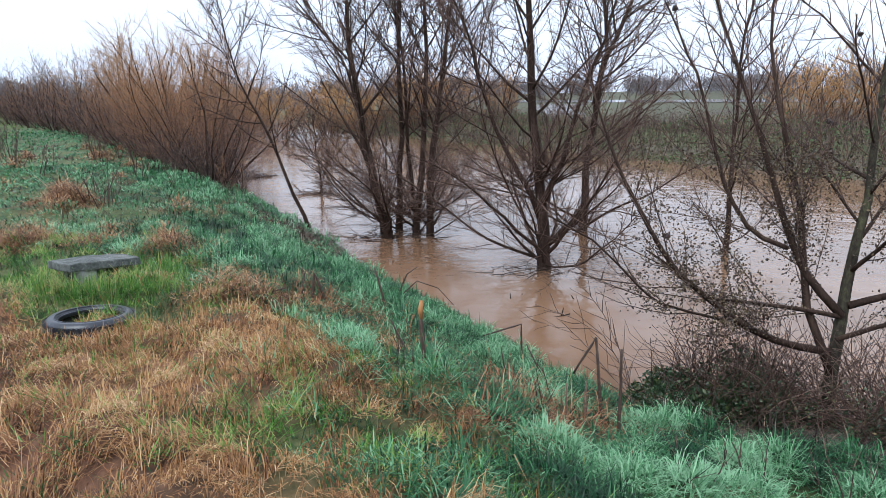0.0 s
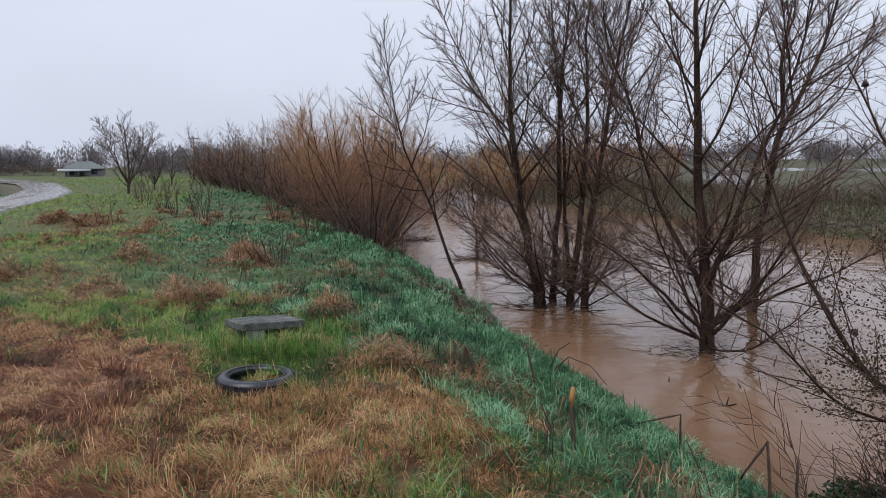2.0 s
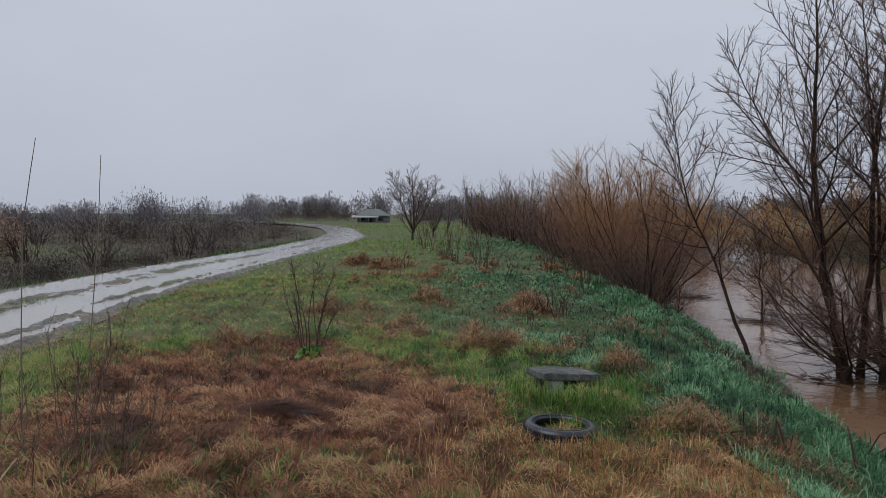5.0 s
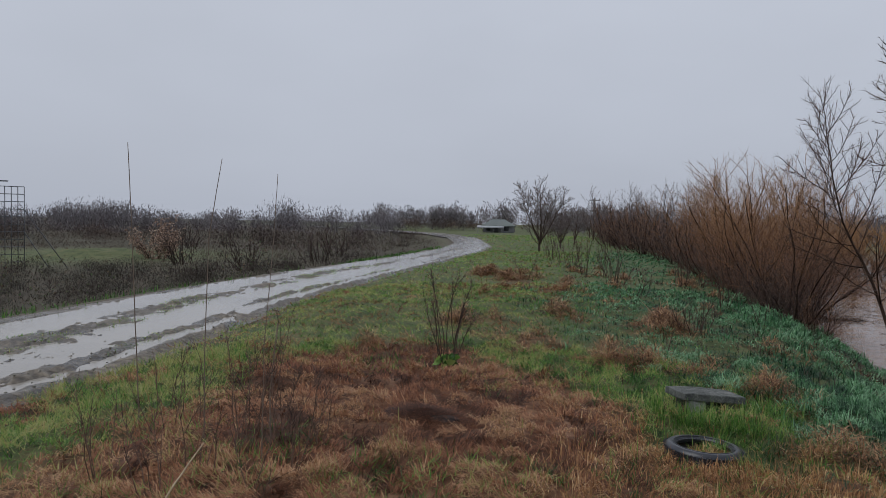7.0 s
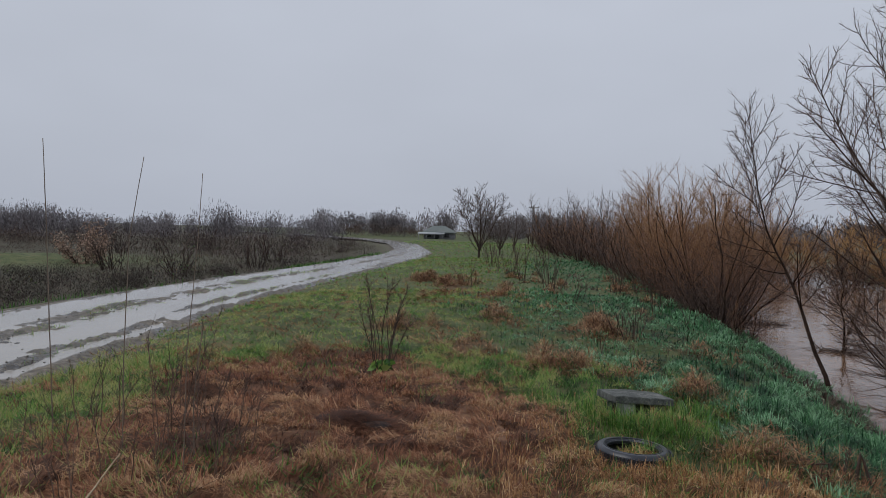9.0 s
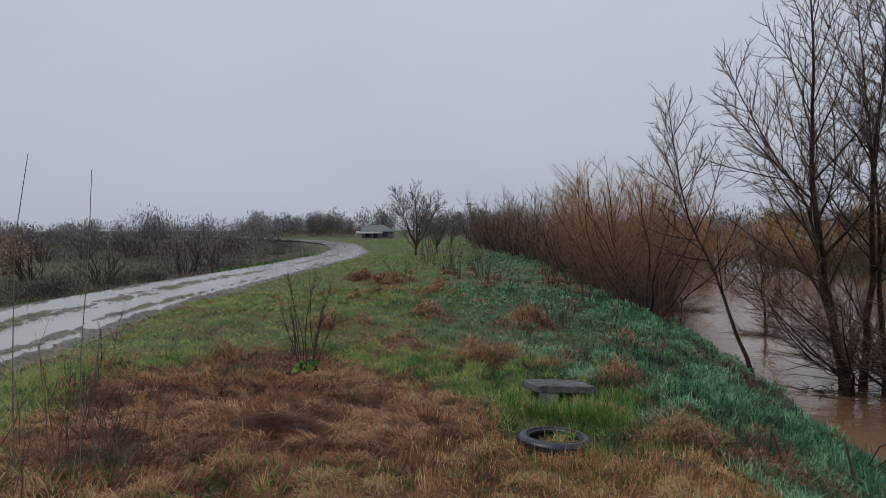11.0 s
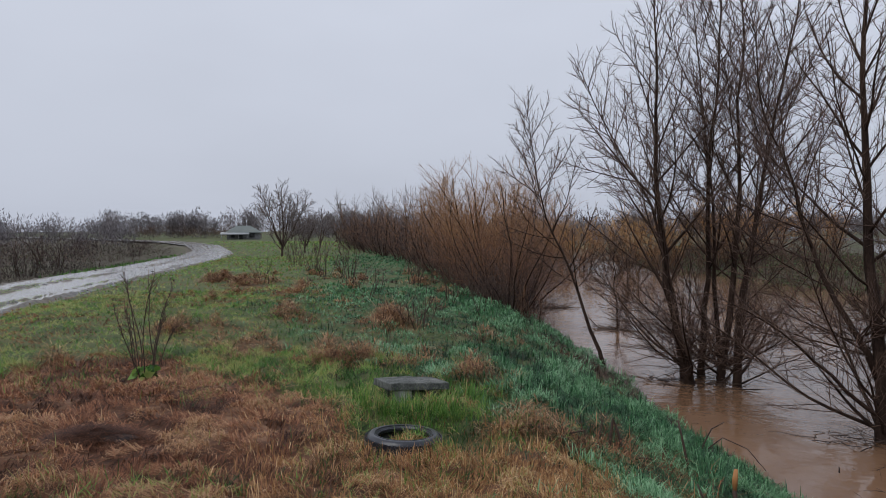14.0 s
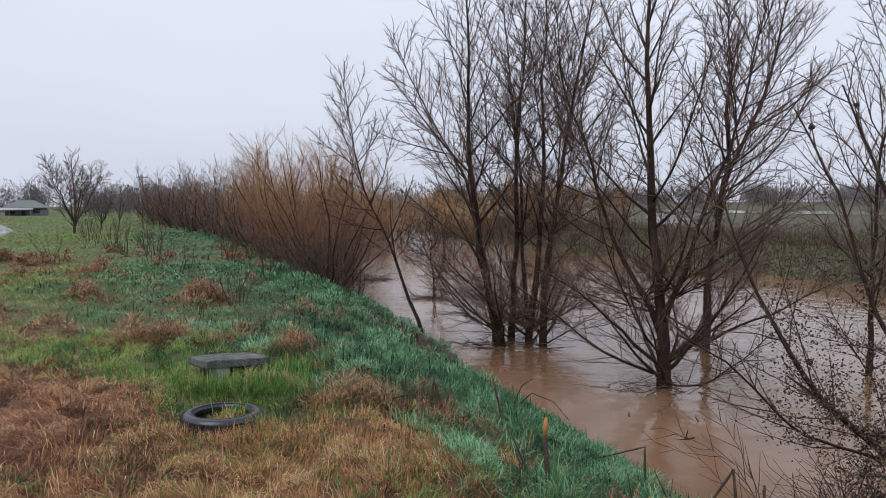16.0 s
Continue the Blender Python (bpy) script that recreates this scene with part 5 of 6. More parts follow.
def block(sx, sy, sz, bevel, rough, scale, seed, cuts=5):
    bm = bmesh.new()
    bmesh.ops.create_cube(bm, size=1.0)
    bmesh.ops.subdivide_edges(bm, edges=bm.edges[:], cuts=cuts, use_grid_fill=True)
    for v in bm.verts:
        v.co = Vector((v.co.x * sx, v.co.y * sy, v.co.z * sz))
        # rounded edges
        lim = Vector((sx / 2 - bevel, sy / 2 - bevel, sz / 2 - bevel))
        core = Vector([max(-a, min(a, c)) for a, c in zip(lim, v.co)])
        d = v.co - core
        if d.length > bevel:
            v.co = core + d.normalized() * bevel
    bend(bm, rough, scale, seed)
    for f in bm.faces:
        f.smooth = True
    return bm


def gz_at(x, y):
    return float(ground_z(np.array(float(x)), np.array(float(y))))


def revolve(profile, seg):
    bm = bmesh.new()
    rings = []
    for k in range(seg):
        a = 2 * math.pi * k / seg
        rings.append([bm.verts.new((p * math.cos(a), p * math.sin(a), h)) for p, h in profile])
    m = len(profile)
    for k in range(seg):
        for j in range(m):
            bm.faces.new((rings[k][j], rings[(k + 1) % seg][j], rings[(k + 1) % seg][(j + 1) % m], rings[k][(j + 1) % m]))
    for f in bm.faces:
        f.smooth = True
    return bm


def tyre():
    x, y = -2.845, 5.27
    root = base_at("tyre", x, y, -0.02)
    root.matrix_basis = root.matrix_basis @ pose(0, 0, -0.012, -1.5, 1.5, 20) @ Matrix.Diagonal((0.95, 0.95, 1.0, 1))
    prof = [(0.215, 0.03), (0.232, 0.008), (0.265, 0.0), (0.294, 0.014), (0.310, 0.045), (0.314, 0.08), (0.310, 0.115), (0.300, 0.145), (0.280, 0.165), (0.257, 0.170), (0.234, 0.162), (0.219, 0.145), (0.213, 0.128), (0.225, 0.12), (0.262, 0.13), (0.285, 0.11), (0.29, 0.085), (0.285, 0.06), (0.262, 0.042), (0.22, 0.046), (0.212, 0.042)]
    part("carcass", revolve(prof, 64), M_RUBBER, root)
    bm = bmesh.new()
    for k in range(56):
        for row in range(3):
            a = 2 * math.pi * (k + 0.33 * row) / 56
            m = Matrix.Rotation(a, 4, "Z") @ Matrix.Translation((0.313, 0, 0.042 + 0.043 * row)) @ Matrix.Rotation(0.35 if row != 1 else -0.2, 4, "X")
            bmesh.ops.create_cube(bm, size=1.0, matrix=m @ Matrix.Diagonal((0.012, 0.022, 0.034, 1)))
    part("tread", bm, M_RUBBER, root, "worn tread blocks")
    for h, rr in ((0.166, 0.24), (0.146, 0.217)):
        a = np.linspace(0, 2 * np.pi, 49)
        tube_part("bead_ring", np.stack([rr * np.cos(a), rr * np.sin(a), np.full(49, h)], 1), np.full(49, 0.006), 6, M_RUBBER, root)
    return tagged(root, "old black car tyre lying in dead grass", "tyre")


tyre()


def slab_seat():
    x, y = -3.5, 6.22
    g = gz_at(x, y)
    root = base_at("stone_bench", x, y, g, 69)
    bm = block(0.64, 0.33, 0.075, 0.012, 0.008, 11, 3, 13)
    for v in bm.verts:
        # chipped corners and a worn hollow in the top
        chip = noise.noise(v.co * 7.0 + Vector((4, 1, 2)))
        v.co.z -= 0.012 * max(0.0, chip) * (v.co.z > 0)
        v.co.x *= 1.0 + 0.035 * noise.noise(v.co * 5.0)
        v.co.y *= 1.0 + 0.05 * noise.noise(v.co * 4.0 + Vector((7, 0, 0)))
    top = part("slab", bm, M_CONCRETE, root, "weathered grey concrete slab")
    top.matrix_basis = pose(0, 0, 0.27 - g, 0, 5.8, 0)
    # the wide third block is added to darken the shaded gap under the slab
    for sx, sy, turn, seed in ((-0.15, -0.08, 8, 5), (0.19, -0.02, -14, 6), (-0.02, 0.09, 3, 7)):
        tall = 0.27 - g - 0.03 - 0.10 * sx + 0.04
        foot = part("support_and_shade_block", block(0.16 if seed != 7 else 0.4, 0.11 if seed != 7 else 0.13, tall, 0.014, 0.01, 9, seed), M_LIME if seed == 5 else M_CONCRETE, root, "whitish lime-washed block" if seed == 5 else "")
        foot.matrix_basis = pose(sx, sy, tall / 2 - 0.04, 0, 0, turn)
    return tagged(root, "low weathered concrete slab on whitish blocks in grass", "bench")


slab_seat()


def stem_lines(r, base, n, h, lean, wob, spread=0.05):
    out = []
    for k in range(n):
        a = r.uniform(0, 2 * np.pi)
        d = np.array([lean * np.cos(a) * r.random(), lean * np.sin(a) * r.random(), 1.0])
        q = r.uniform(0, spread)
        out.append(sprout(r, (base[0] + q * np.cos(a), base[1] + q * np.sin(a), base[2] - 0.03), d / np.linalg.norm(d), h * r.uniform(0.5, 1.05), 9, wob, 0.01))
    return out


def weed(name, x, y, seed, n, h, label, lean=0.3, rad=0.006, tips=6, mat=None, spread=0.06, tip_len=0.16, rosette=0, tw=None):
    """A dead weed: each stalk a part, its side shoots one part."""
    r = np.random.default_rng(seed)
    root = base_at(name, x, y, gz_at(x, y))
    lines = stem_lines(r, (0, 0, 0), n, h, lean, 0.085, spread)
    for s in lines:
        tube_part("stalk", s, np.linspace(rad, rad * 0.4, 9), 5, mat or M_STALK, root)
    if tips:
        twig_part("seed_head", [twig_cloud(r, [s[3:] for s in lines], tips, tip_len, rad * 0.4, 0.5, 0.05, 4)], tw or M_SCRUB, root, r)
    if rosette:
        a = r.uniform(0, 2 * np.pi, rosette)
        P = np.stack([0.13 * np.cos(a) * r.random(rosette), 0.13 * np.sin(a) * r.random(rosette), 0.04 + 0.10 * r.random(rosette)], 1)
        leaf_part("leaf_rosette", P, 0.07, M_GREEN, root, r, "fresh green leaves at the foot")
    return tagged(root, label, "weed", "dead weeds")


weed("dead_shrub", -6.38, 5.28, 3, 11, 1.35, "dry upright weed stems with green leaves at the foot", 0.4, 0.0075, 16, rosette=40, spread=0.12)
for k, (x, y, n, h) in enumerate([(-4.3, 2.35, 4, 0.75), (-4.62, 2.3, 4, 0.95), (-4.9, 1.75, 4, 0.8), (-5.1, 2.0, 3, 0.7), (-4.1, 1.7, 4, 0.6), (-3.9, 1.45, 5, 0.7), (-4.35, 2.1, 6, 0.9), (-4.7, 2.55, 5, 0.55), (-4.05, 2.5, 5, 0.5), (-3.75, 2.2, 4, 0.45), (-5.3, 2.5, 4, 0.5), (-4.5, 1.2, 5, 0.75), (-5.9, 1.9, 3, 0.7), (-3.6, 1.9, 3, 0.4)]):
    weed("dead_weed", x, y, 40 + k, n, h, "reddish-brown dead weed stalks in dry grass", 0.5, 0.0042, 9, M_WEED, 0.14)
for k, (x, y, n, h) in enumerate([(-6.52, 10.3, 6, 0.7), (-6.75, 10.5, 4, 0.5), (-13.5, 16.2, 9, 1.2), (-15.5, 18.2, 9, 1.4), (-17.5, 19.0, 9, 1.5), (-19.5, 20.5, 8, 1.5), (-20, 20.9, 7, 1.2), (-22.5, 22.5, 9, 1.7), (-25.5, 25, 9, 1.8), (-23.8, 26.9, 8, 1.6), (-12.4, 17.8, 8, 1.0), (-28, 27, 9, 1.9), (-16.3, 15.2, 5, 0.8), (-11, 14.2, 5, 0.7)]):
    weed("dead_weed", x, y, 60 + k, n, h, "dark leafless weed stems on the embankment", 0.5, 0.009, 9, spread=0.3, tip_len=0.3)
weed("lone_stick", -5.09, 7.7, 81, 1, 0.62, "single thin dead stick upright in grass", 0.04, 0.007, 0)

# pale broken reeds and a rusty tuft
for k, (x, y) in enumerate([(-7.45, 10.5), (-7.3, 10.65), (-7.15, 10.55)]):
    weed("broken_reed", x, y, 85 + k, 3, 0.55, "pale broken reed stubs in a rusty tuft", 0.5, 0.012, 0, M_STRAW)


def polyline(name, label, pts, rad, mat=None, group="bent dead reeds"):
    """A broken or arching dead stem standing on the bank, with a rounded run between its bends."""
    x, y = pts[0][0], pts[0][1]
    g = gz_at(x, y)
    root = base_at(name, x, y, g)
    P = []
    for a, b in zip(pts[:-1], pts[1:]):
        for k in range(5):
            P.append(np.array(a) + (np.array(b) - np.array(a)) * k / 5)
    P.append(np.array(pts[-1]))
    P = np.array(P) - np.array([x, y, g])
    P += np.random.default_rng(int(abs(x * 100))).normal(0, rad * 0.15, P.shape)
    thick = rad * (1.35 if group == "bent dead reeds" else 1.0)
    tube_part("stem", P, np.linspace(thick, thick * 0.55, len(P)), 6, mat or M_STALK, root)
    return tagged(root, label, "reed", group)


def rise(x, y, h):
    return (x, y, gz_at(x, y) + h)


BENT = "dead reed stem broken over on the grassy bank"
polyline("bent_reed", BENT, [(-1.69, 6.51, -0.32), (-1.64, 6.53, 0.16), (-1.54, 6.57, -0.17), (-1.35, 6.64, -0.15)], 0.011)
polyline("bent_reed", BENT, [(-1.18, 7.23, -0.57), (-1.31, 7.20, 0.04)], 0.011)
polyline("bent_reed", BENT, [(-1.70, 9.23, -0.87), (-1.56, 9.27, -0.55), (-1.43, 9.30, -0.46)], 0.008)
polyline("bent_reed", BENT, [(-1.73, 9.41, -0.92), (-1.49, 9.47, -0.69), (-1.23, 9.53, -0.79), (-1.04, 9.57, -1.02)], 0.006)
polyline("bent_reed", BENT, [(-1.74, 6.19, -0.22), (-1.74, 6.20, 0.12), (-1.85, 6.14, 0.09)], 0.008)
polyline("bent_reed", BENT, [(-4.54, 13.76, -1.17), (-4.40, 13.82, -1.01), (-4.09, 13.94, -1.37)], 0.008)
polyline("bent_reed", BENT, [(-2.17, 6.96, -0.22), (-1.94, 7.06, -0.21), (-1.75, 7.13, -0.38)], 0.007)
polyline("bent_reed", BENT, [(0.04, 7.47, -0.97), (0.03, 7.47, -0.53), (-0.33, 7.43, -0.65)], 0.009)
polyline("bent_reed", BENT, [(0.77, 5.74, -0.77), (0.71, 5.74, -0.02), (0.56, 5.74, -0.29)], 0.01)
polyline("bent_reed", BENT, [(0.15, 5.72, -0.67), (0.06, 5.71, -0.12)], 0.006)
polyline("bent_reed", BENT, [(0.45, 6.05, -0.72), (0.21, 6.03, -0.20)], 0.006)
polyline("bent_reed", BENT, [(-0.50, 5.67, -0.42), (-0.70, 5.61, 0.08)], 0.008)
raw = polyline("broken_stalk", "thick broken stalk with a raw orange top", [(-0.35, 5.15, -0.37), (-0.36, 5.15, 0.11), (-0.37, 5.15, 0.26)], 0.016)
P = np.array([(-0.37, 5.15, 0.25), (-0.37, 5.15, 0.31), (-0.365, 5.15, 0.37)]) - np.array(raw.location)
tube_part("raw_top", P, np.array([0.012, 0.016, 0.011]), 7, M_RAW, raw, "freshly broken orange wood")
polyline("broken_stalk", "dark upright broken stake on the bank", [(0.86, 5.34, -0.67), (0.86, 5.34, -0.22), (0.86, 5.34, 0.05)], 0.011)
polyline("reed_stub", "brown broken reed stub on the grassy bank", [(-0.46, 5.09, -0.37), (-0.45, 5.09, -0.01)], 0.007, M_WEED, "reed stubs")
polyline("reed_stub", "brown broken reed stub on the grassy bank", [(-0.39, 5.06, -0.37), (-0.38, 5.06, -0.05)], 0.007, M_WEED, "reed stubs")
polyline("reed_stub", "brown broken reed stub on the grassy bank", [(0.50, 5.25, -0.52), (0.50, 5.25, -0.20)], 0.007, M_WEED, "reed stubs")
polyline("reed_stub", "brown broken reed stub on the grassy bank", [(0.53, 5.18, -0.52), (0.53, 5.18, -0.13)], 0.007, M_WEED, "reed stubs")
polyline("reed_stub", "brown broken reed stub on the grassy bank", [(0.65, 5.21, -0.52), (0.65, 5.21, -0.12)], 0.007, M_WEED, "reed stubs")
polyline("reed_stub", "brown broken reed stub on the grassy bank", [(0.64, 5.28, -0.52), (0.64, 5.28, -0.22)], 0.007, M_WEED, "reed stubs")
polyline("reed_stub", "brown broken reed stub on the grassy bank", [(0.07, 5.22, -0.52), (0.08, 5.22, -0.14)], 0.007, M_WEED, "reed stubs")
polyline("reed_stub", "brown broken reed stub on the grassy bank", [(0.10, 5.30, -0.52), (0.11, 5.30, -0.19)], 0.007, M_WEED, "reed stubs")
polyline("reed_stub", "brown broken reed stub on the grassy bank", [(-0.20, 4.69, -0.37), (-0.19, 4.69, -0.05)], 0.007, M_WEED, "reed stubs")


def dead_branch(seed, pts, rad):
    """A crooked dead branch with side twigs."""
    r = np.random.default_rng(seed)
    x, y = pts[0][0], pts[0][1]
    g = gz_at(x, y)
    root = base_at("dead_branch", x, y, g)
    line = trunk_line(r, [(a - x, b - y, max(0.3, c - g)) if k else (0, 0, 0) for k, (a, b, c) in enumerate(pts)], 14, 0.016)
    tube_part("branch", line, np.linspace(rad, rad * 0.4, 14), 5, M_WEED, root)
    side = shoots(r, [line], 0.1, 0.25, 0.7, lambda q: 0.3 * q, 4, 0.12, 0.03, 0.6, 0.05)
    twig_part("side_twigs", [(side, tapered(side, rad * 0.55, rad * 0.25))], M_TWIG, root, r)
    return tagged(root, "thin dead branch reaching over the muddy water", "branch", "dead branches")


dead_branch(501, [(1.15, 7.6, -1.0), (0.81, 7.9, -0.72), (0.5, 8.0, -0.6), (0.13, 7.98, -0.47)], 0.008)
dead_branch(502, [(1.13, 7.7, -1.0), (0.9, 7.95, -0.67), (0.7, 8.08, -0.45), (0.54, 8.07, -0.25)], 0.008)
dead_branch(503, [(1.12, 7.5, -1.0), (0.55, 7.8, -0.72), (0.11, 7.90, -0.63)], 0.006)
for pts, rad in (([(-5.41, 1.64, 0.05), (-5.46, 1.62, 0.8), (-5.40, 1.57, 1.9), (-5.42, 1.55, 2.42)], 0.007), ([(-4.52, 1.89, 0.05), (-4.55, 1.9, 0.9), (-4.57, 1.93, 1.7), (-4.47, 1.99, 2.26)], 0.006), ([(-4.03, 2.13, 0.1), (-4.05, 2.15, 1.0), (-4.02, 2.2, 1.7), (-3.98, 2.21, 2.14)], 0.005), ([(-4.3, 2.3, 0.1), (-4.28, 2.28, 0.6), (-4.32, 2.35, 1.1)], 0.009)):
    polyline("tall_reed", "tall thin dead reed standing in dry grass", pts, rad * 0.72, M_REED, "tall dead reeds")
polyline("straw_stem", "pale dry stem leaning over dead grass", [rise(-3.6, 1.35, 0.0), rise(-3.72, 1.5, 0.15), rise(-3.85, 1.7, 0.3)], 0.006, M_STRAW)
for k, (x, y, n, h) in enumerate([(1.5, 4.7, 4, 0.4), (1.15, 4.4, 4, 0.3), (2.0, 4.9, 5, 0.45), (-1.75, 6.35, 4, 0.3), (0.35, 5.3, 4, 0.3), (-0.4, 5.1, 4, 0.3)]):
    weed("reed_clump", x, y, 120 + k, n, h, "clump of dark dead reed stubs on the bank", 0.5, 0.006, 3, spread=0.16)

# dark matted heap of old straw
mx, my = -4.42, 3.65
mr = np.random.default_rng(77)
nm = 7500
ma, mq = mr.uniform(0, 2 * np.pi, nm), np.sqrt(mr.random(nm))
hx, hy = mx + 0.5 * mq * np.cos(ma) * 0.77 - 0.2 * mq * np.sin(ma), my + 0.5 * mq * np.cos(ma) * 0.64 + 0.24 * mq * np.sin(ma)
heap = blade_mesh("straw_heap", hx, hy, ground_z(hx, hy) + 0.11 * (1 - mq) * mr.random(nm) ** 0.6 + 0.01, 0.05 + 0.13 * mr.random(nm), np.full(nm, 0.0045), np.clip(mr.normal(1.48, 0.12, nm), 1.1, 1.57), mr.uniform(0, 6.28, nm), np.clip(mr.normal(0.10 + 0.35 * mq ** 3, 0.2, nm), 0, 1), M_RUST, 0.1)
tagged(heap, "dark heap of matted rotting straw", "straw heap", kind="stuff")
bm = bmesh.new()
bmesh.ops.create_icosphere(bm, subdivisions=4, radius=1.0)
for v in bm.verts:
    v.co = Vector((v.co.x * 0.36, v.co.y * 0.2, v.co.z * 0.04))
bend(bm, 0.05, 6, 2)
mound = base_at("soil_mound", mx, my, gz_at(mx, my), 38)
part("soil", bm, M_MOULD, mound)
tagged(mound, "low dark mound of rotting straw and soil", "mound")
# pale stone in the grass
bm = bmesh.new()
bmesh.ops.create_icosphere(bm, subdivisions=3, radius=0.045)
bend(bm, 0.05, 9, 4)
stone = base_at("stone", -9.3, 11.6, gz_at(-9.3, 11.6) + 0.02)
part("rock", bm, M_STONE, stone)
tagged(stone, "pale stone lying in the embankment grass", "stone")

# ---- ivy and withered leaves by the bank tree ----
ir = np.random.default_rng(55)
ivy = base_at("ivy_bush", 1.6, 6.6, -1.2)
P = []
for k in range(24):
    cx, cy = ir.uniform(-0.55, 0.75), ir.uniform(-0.35, 0.6)
    cz, rr = 0.22 + 0.22 * math.cos(2.0 * cx) * ir.random() + 0.1 * ir.random(), ir.uniform(0.14, 0.32)
    d = ir.normal(0, 1, (640, 3)); d /= np.linalg.norm(d, axis=1, keepdims=True)
    P.append(np.array([cx, cy, cz]) + d * rr * (0.45 + 0.6 * ir.random((640, 1))) * np.array([1.1, 1.1, 0.8]))
P = np.concatenate(P); P = P[P[:, 2] > 0.02]
leaf_part("foliage", P, 0.02, M_LEAF, ivy, ir, "glossy dark ivy leaves")
vines = np.array([sprout(ir, (ir.uniform(-0.4, 1.2), ir.uniform(-0.4, 0.4), 0.0), tilted(ir, np.array([0, 0, 1.0]), 0.6), 0.9, 6, 0.2, 0.0) for _ in range(60)])
twig_part("vines", [(vines, np.broadcast_to(np.linspace(0.006, 0.003, 6), (60, 6)))], M_TWIG, ivy, ir)
tagged(ivy, "dark green ivy bush tangled below the bank tree", "bush")
brier = base_at("ivy_bush", 2.2, 6.1, gz_at(2.2, 6.1))
P = []
for k in range(26):
    cx, cy = ir.uniform(-0.75, 1.4), ir.uniform(-0.1, 0.9)
    cy -= 0.42 * cx
    rr = ir.uniform(0.12, 0.34)
    d = ir.normal(0, 1, (420, 3)); d /= np.linalg.norm(d, axis=1, keepdims=True)
    zc = gz_at(2.2 + cx, 6.1 + cy) - gz_at(2.2, 6.1)
    P.append(np.array([cx, cy, zc + ir.uniform(0.3, 0.9) * rr]) + d * rr * ir.random((420, 1)) ** 0.5 * np.array([1.1, 1.1, 0.8]))
P = np.concatenate(P)
leaf_part("foliage", P[::3], 0.017, M_LEAF, brier, ir, "glossy dark ivy leaves")
leaf_part("withered_foliage", P[1::2], 0.015, M_DEADLEAF, brier, ir, "small dark withered leaves")
vines = np.array([sprout(ir, (*(P[ir.integers(len(P))][:2]), P[ir.integers(len(P))][2] * 0.5), tilted(ir, np.array([0, 0, 1.0]), 0.8), 0.8, 7, 0.28, -0.03) for _ in range(900)])
twig_part("vines", [(vines, np.broadcast_to(np.linspace(0.004, 0.0018, 7), (900, 7)))], M_TWIG, brier, ir)
tagged(brier, "tangled ivy and withered brambles on the upper bank", "bush")
src = [o for o in bank_tree.children if o.name.startswith("crown")][0]
co = np.zeros(len(src.data.vertices) * 3, np.float32); src.data.vertices.foreach_get("co", co); co = co.reshape(-1, 3)
sel = co[(co[:, 2] < 2.3) & (np.hypot(co[:, 0] + 0.35, co[:, 1]) < 1.25 * ir.random(len(co)) ** 0.5)]
sel = sel[ir.choice(len(sel), 12000)] + ir.normal(0, 0.05, (12000, 3))
leaf_part("foliage", sel, 0.013, M_DEADLEAF, bank_tree, ir, "small dark withered leaves")
# seed balls left on the twigs of the bank tree
for k, i in enumerate(ir.choice(len(co), 14)):
    bm = bmesh.new()
    bmesh.ops.create_icosphere(bm, subdivisions=2, radius=0.022)
    bend(bm, 0.012, 40, k)
    ball = part("seed_ball", bm, M_MOULD, bank_tree, "dark dried seed ball")
    ball.matrix_basis = Matrix.Translation(Vector(co[i].tolist()))

# ---- flotsam ----
for k, (x, y, rad, n) in enumerate([(-0.68, 12.1, 0.4, 22), (-0.1, 12.2, 0.45, 30), (-3.1, 14.7, 1.0, 80), (-4.2, 14.5, 0.6, 40), (-7.3, 20.8, 0.7, 90), (-11.6, 25.0, 1.0, 160)]):
    r = np.random.default_rng(200 + k)
    q = np.array([sprout(r, (r.normal(0, rad * 0.4), r.normal(0, rad * 0.35), r.uniform(-0.02, 0.02)), np.array([r.normal(), r.normal(), 0.04 * abs(r.normal())]) / 1.5, r.uniform(0.2, 0.9), 5, 0.15, 0) for _ in range(n)])
    q[:, :, 2] = np.clip(q[:, :, 2], -0.05, 0.16)
    root = base_at("driftwood_raft", x, y, WATER)
    twig_part("driftwood", [(q, np.broadcast_to(np.linspace(0.008, 0.003, 5), (n, 5)))], M_SCRUB, root, r)
    tagged(root, "raft of dark twigs caught in the current", "driftwood", "caught driftwood")
for k, (x, y, L, a) in enumerate([(-2.9, 14.4, 1.7, 12), (-0.4, 10.6, 0.25, 60), (0.48, 10.7, 0.22, 110), (0.3, 9.9, 0.3, 20), (-5.6, 13.9, 0.9, -30), (0.8, 11.9, 0.6, 5), (-12.6, 21.6, 0.6, 80)]):
    r = np.random.default_rng(230 + k)
    root = base_at("floating_branch", x, y, WATER, a)
    line = sprout(r, (-L / 2, 0, -0.02), np.array([1.0, 0.05, 0.06]), L, 8, 0.05, 0.0)
    tube_part("branch", line, np.linspace(0.03 if L > 1 else 0.014, 0.008, 8), 6, M_BARK, root)
    tube_part("side_branch", sprout(r, line[4], np.array([0.4, 0.6, 0.6]), L * 0.4, 5, 0.1, 0.05), np.linspace(0.012, 0.005, 5), 5, M_BARK, root)
    tagged(root, "dark branch drifting in muddy water", "branch", "drifting branches")

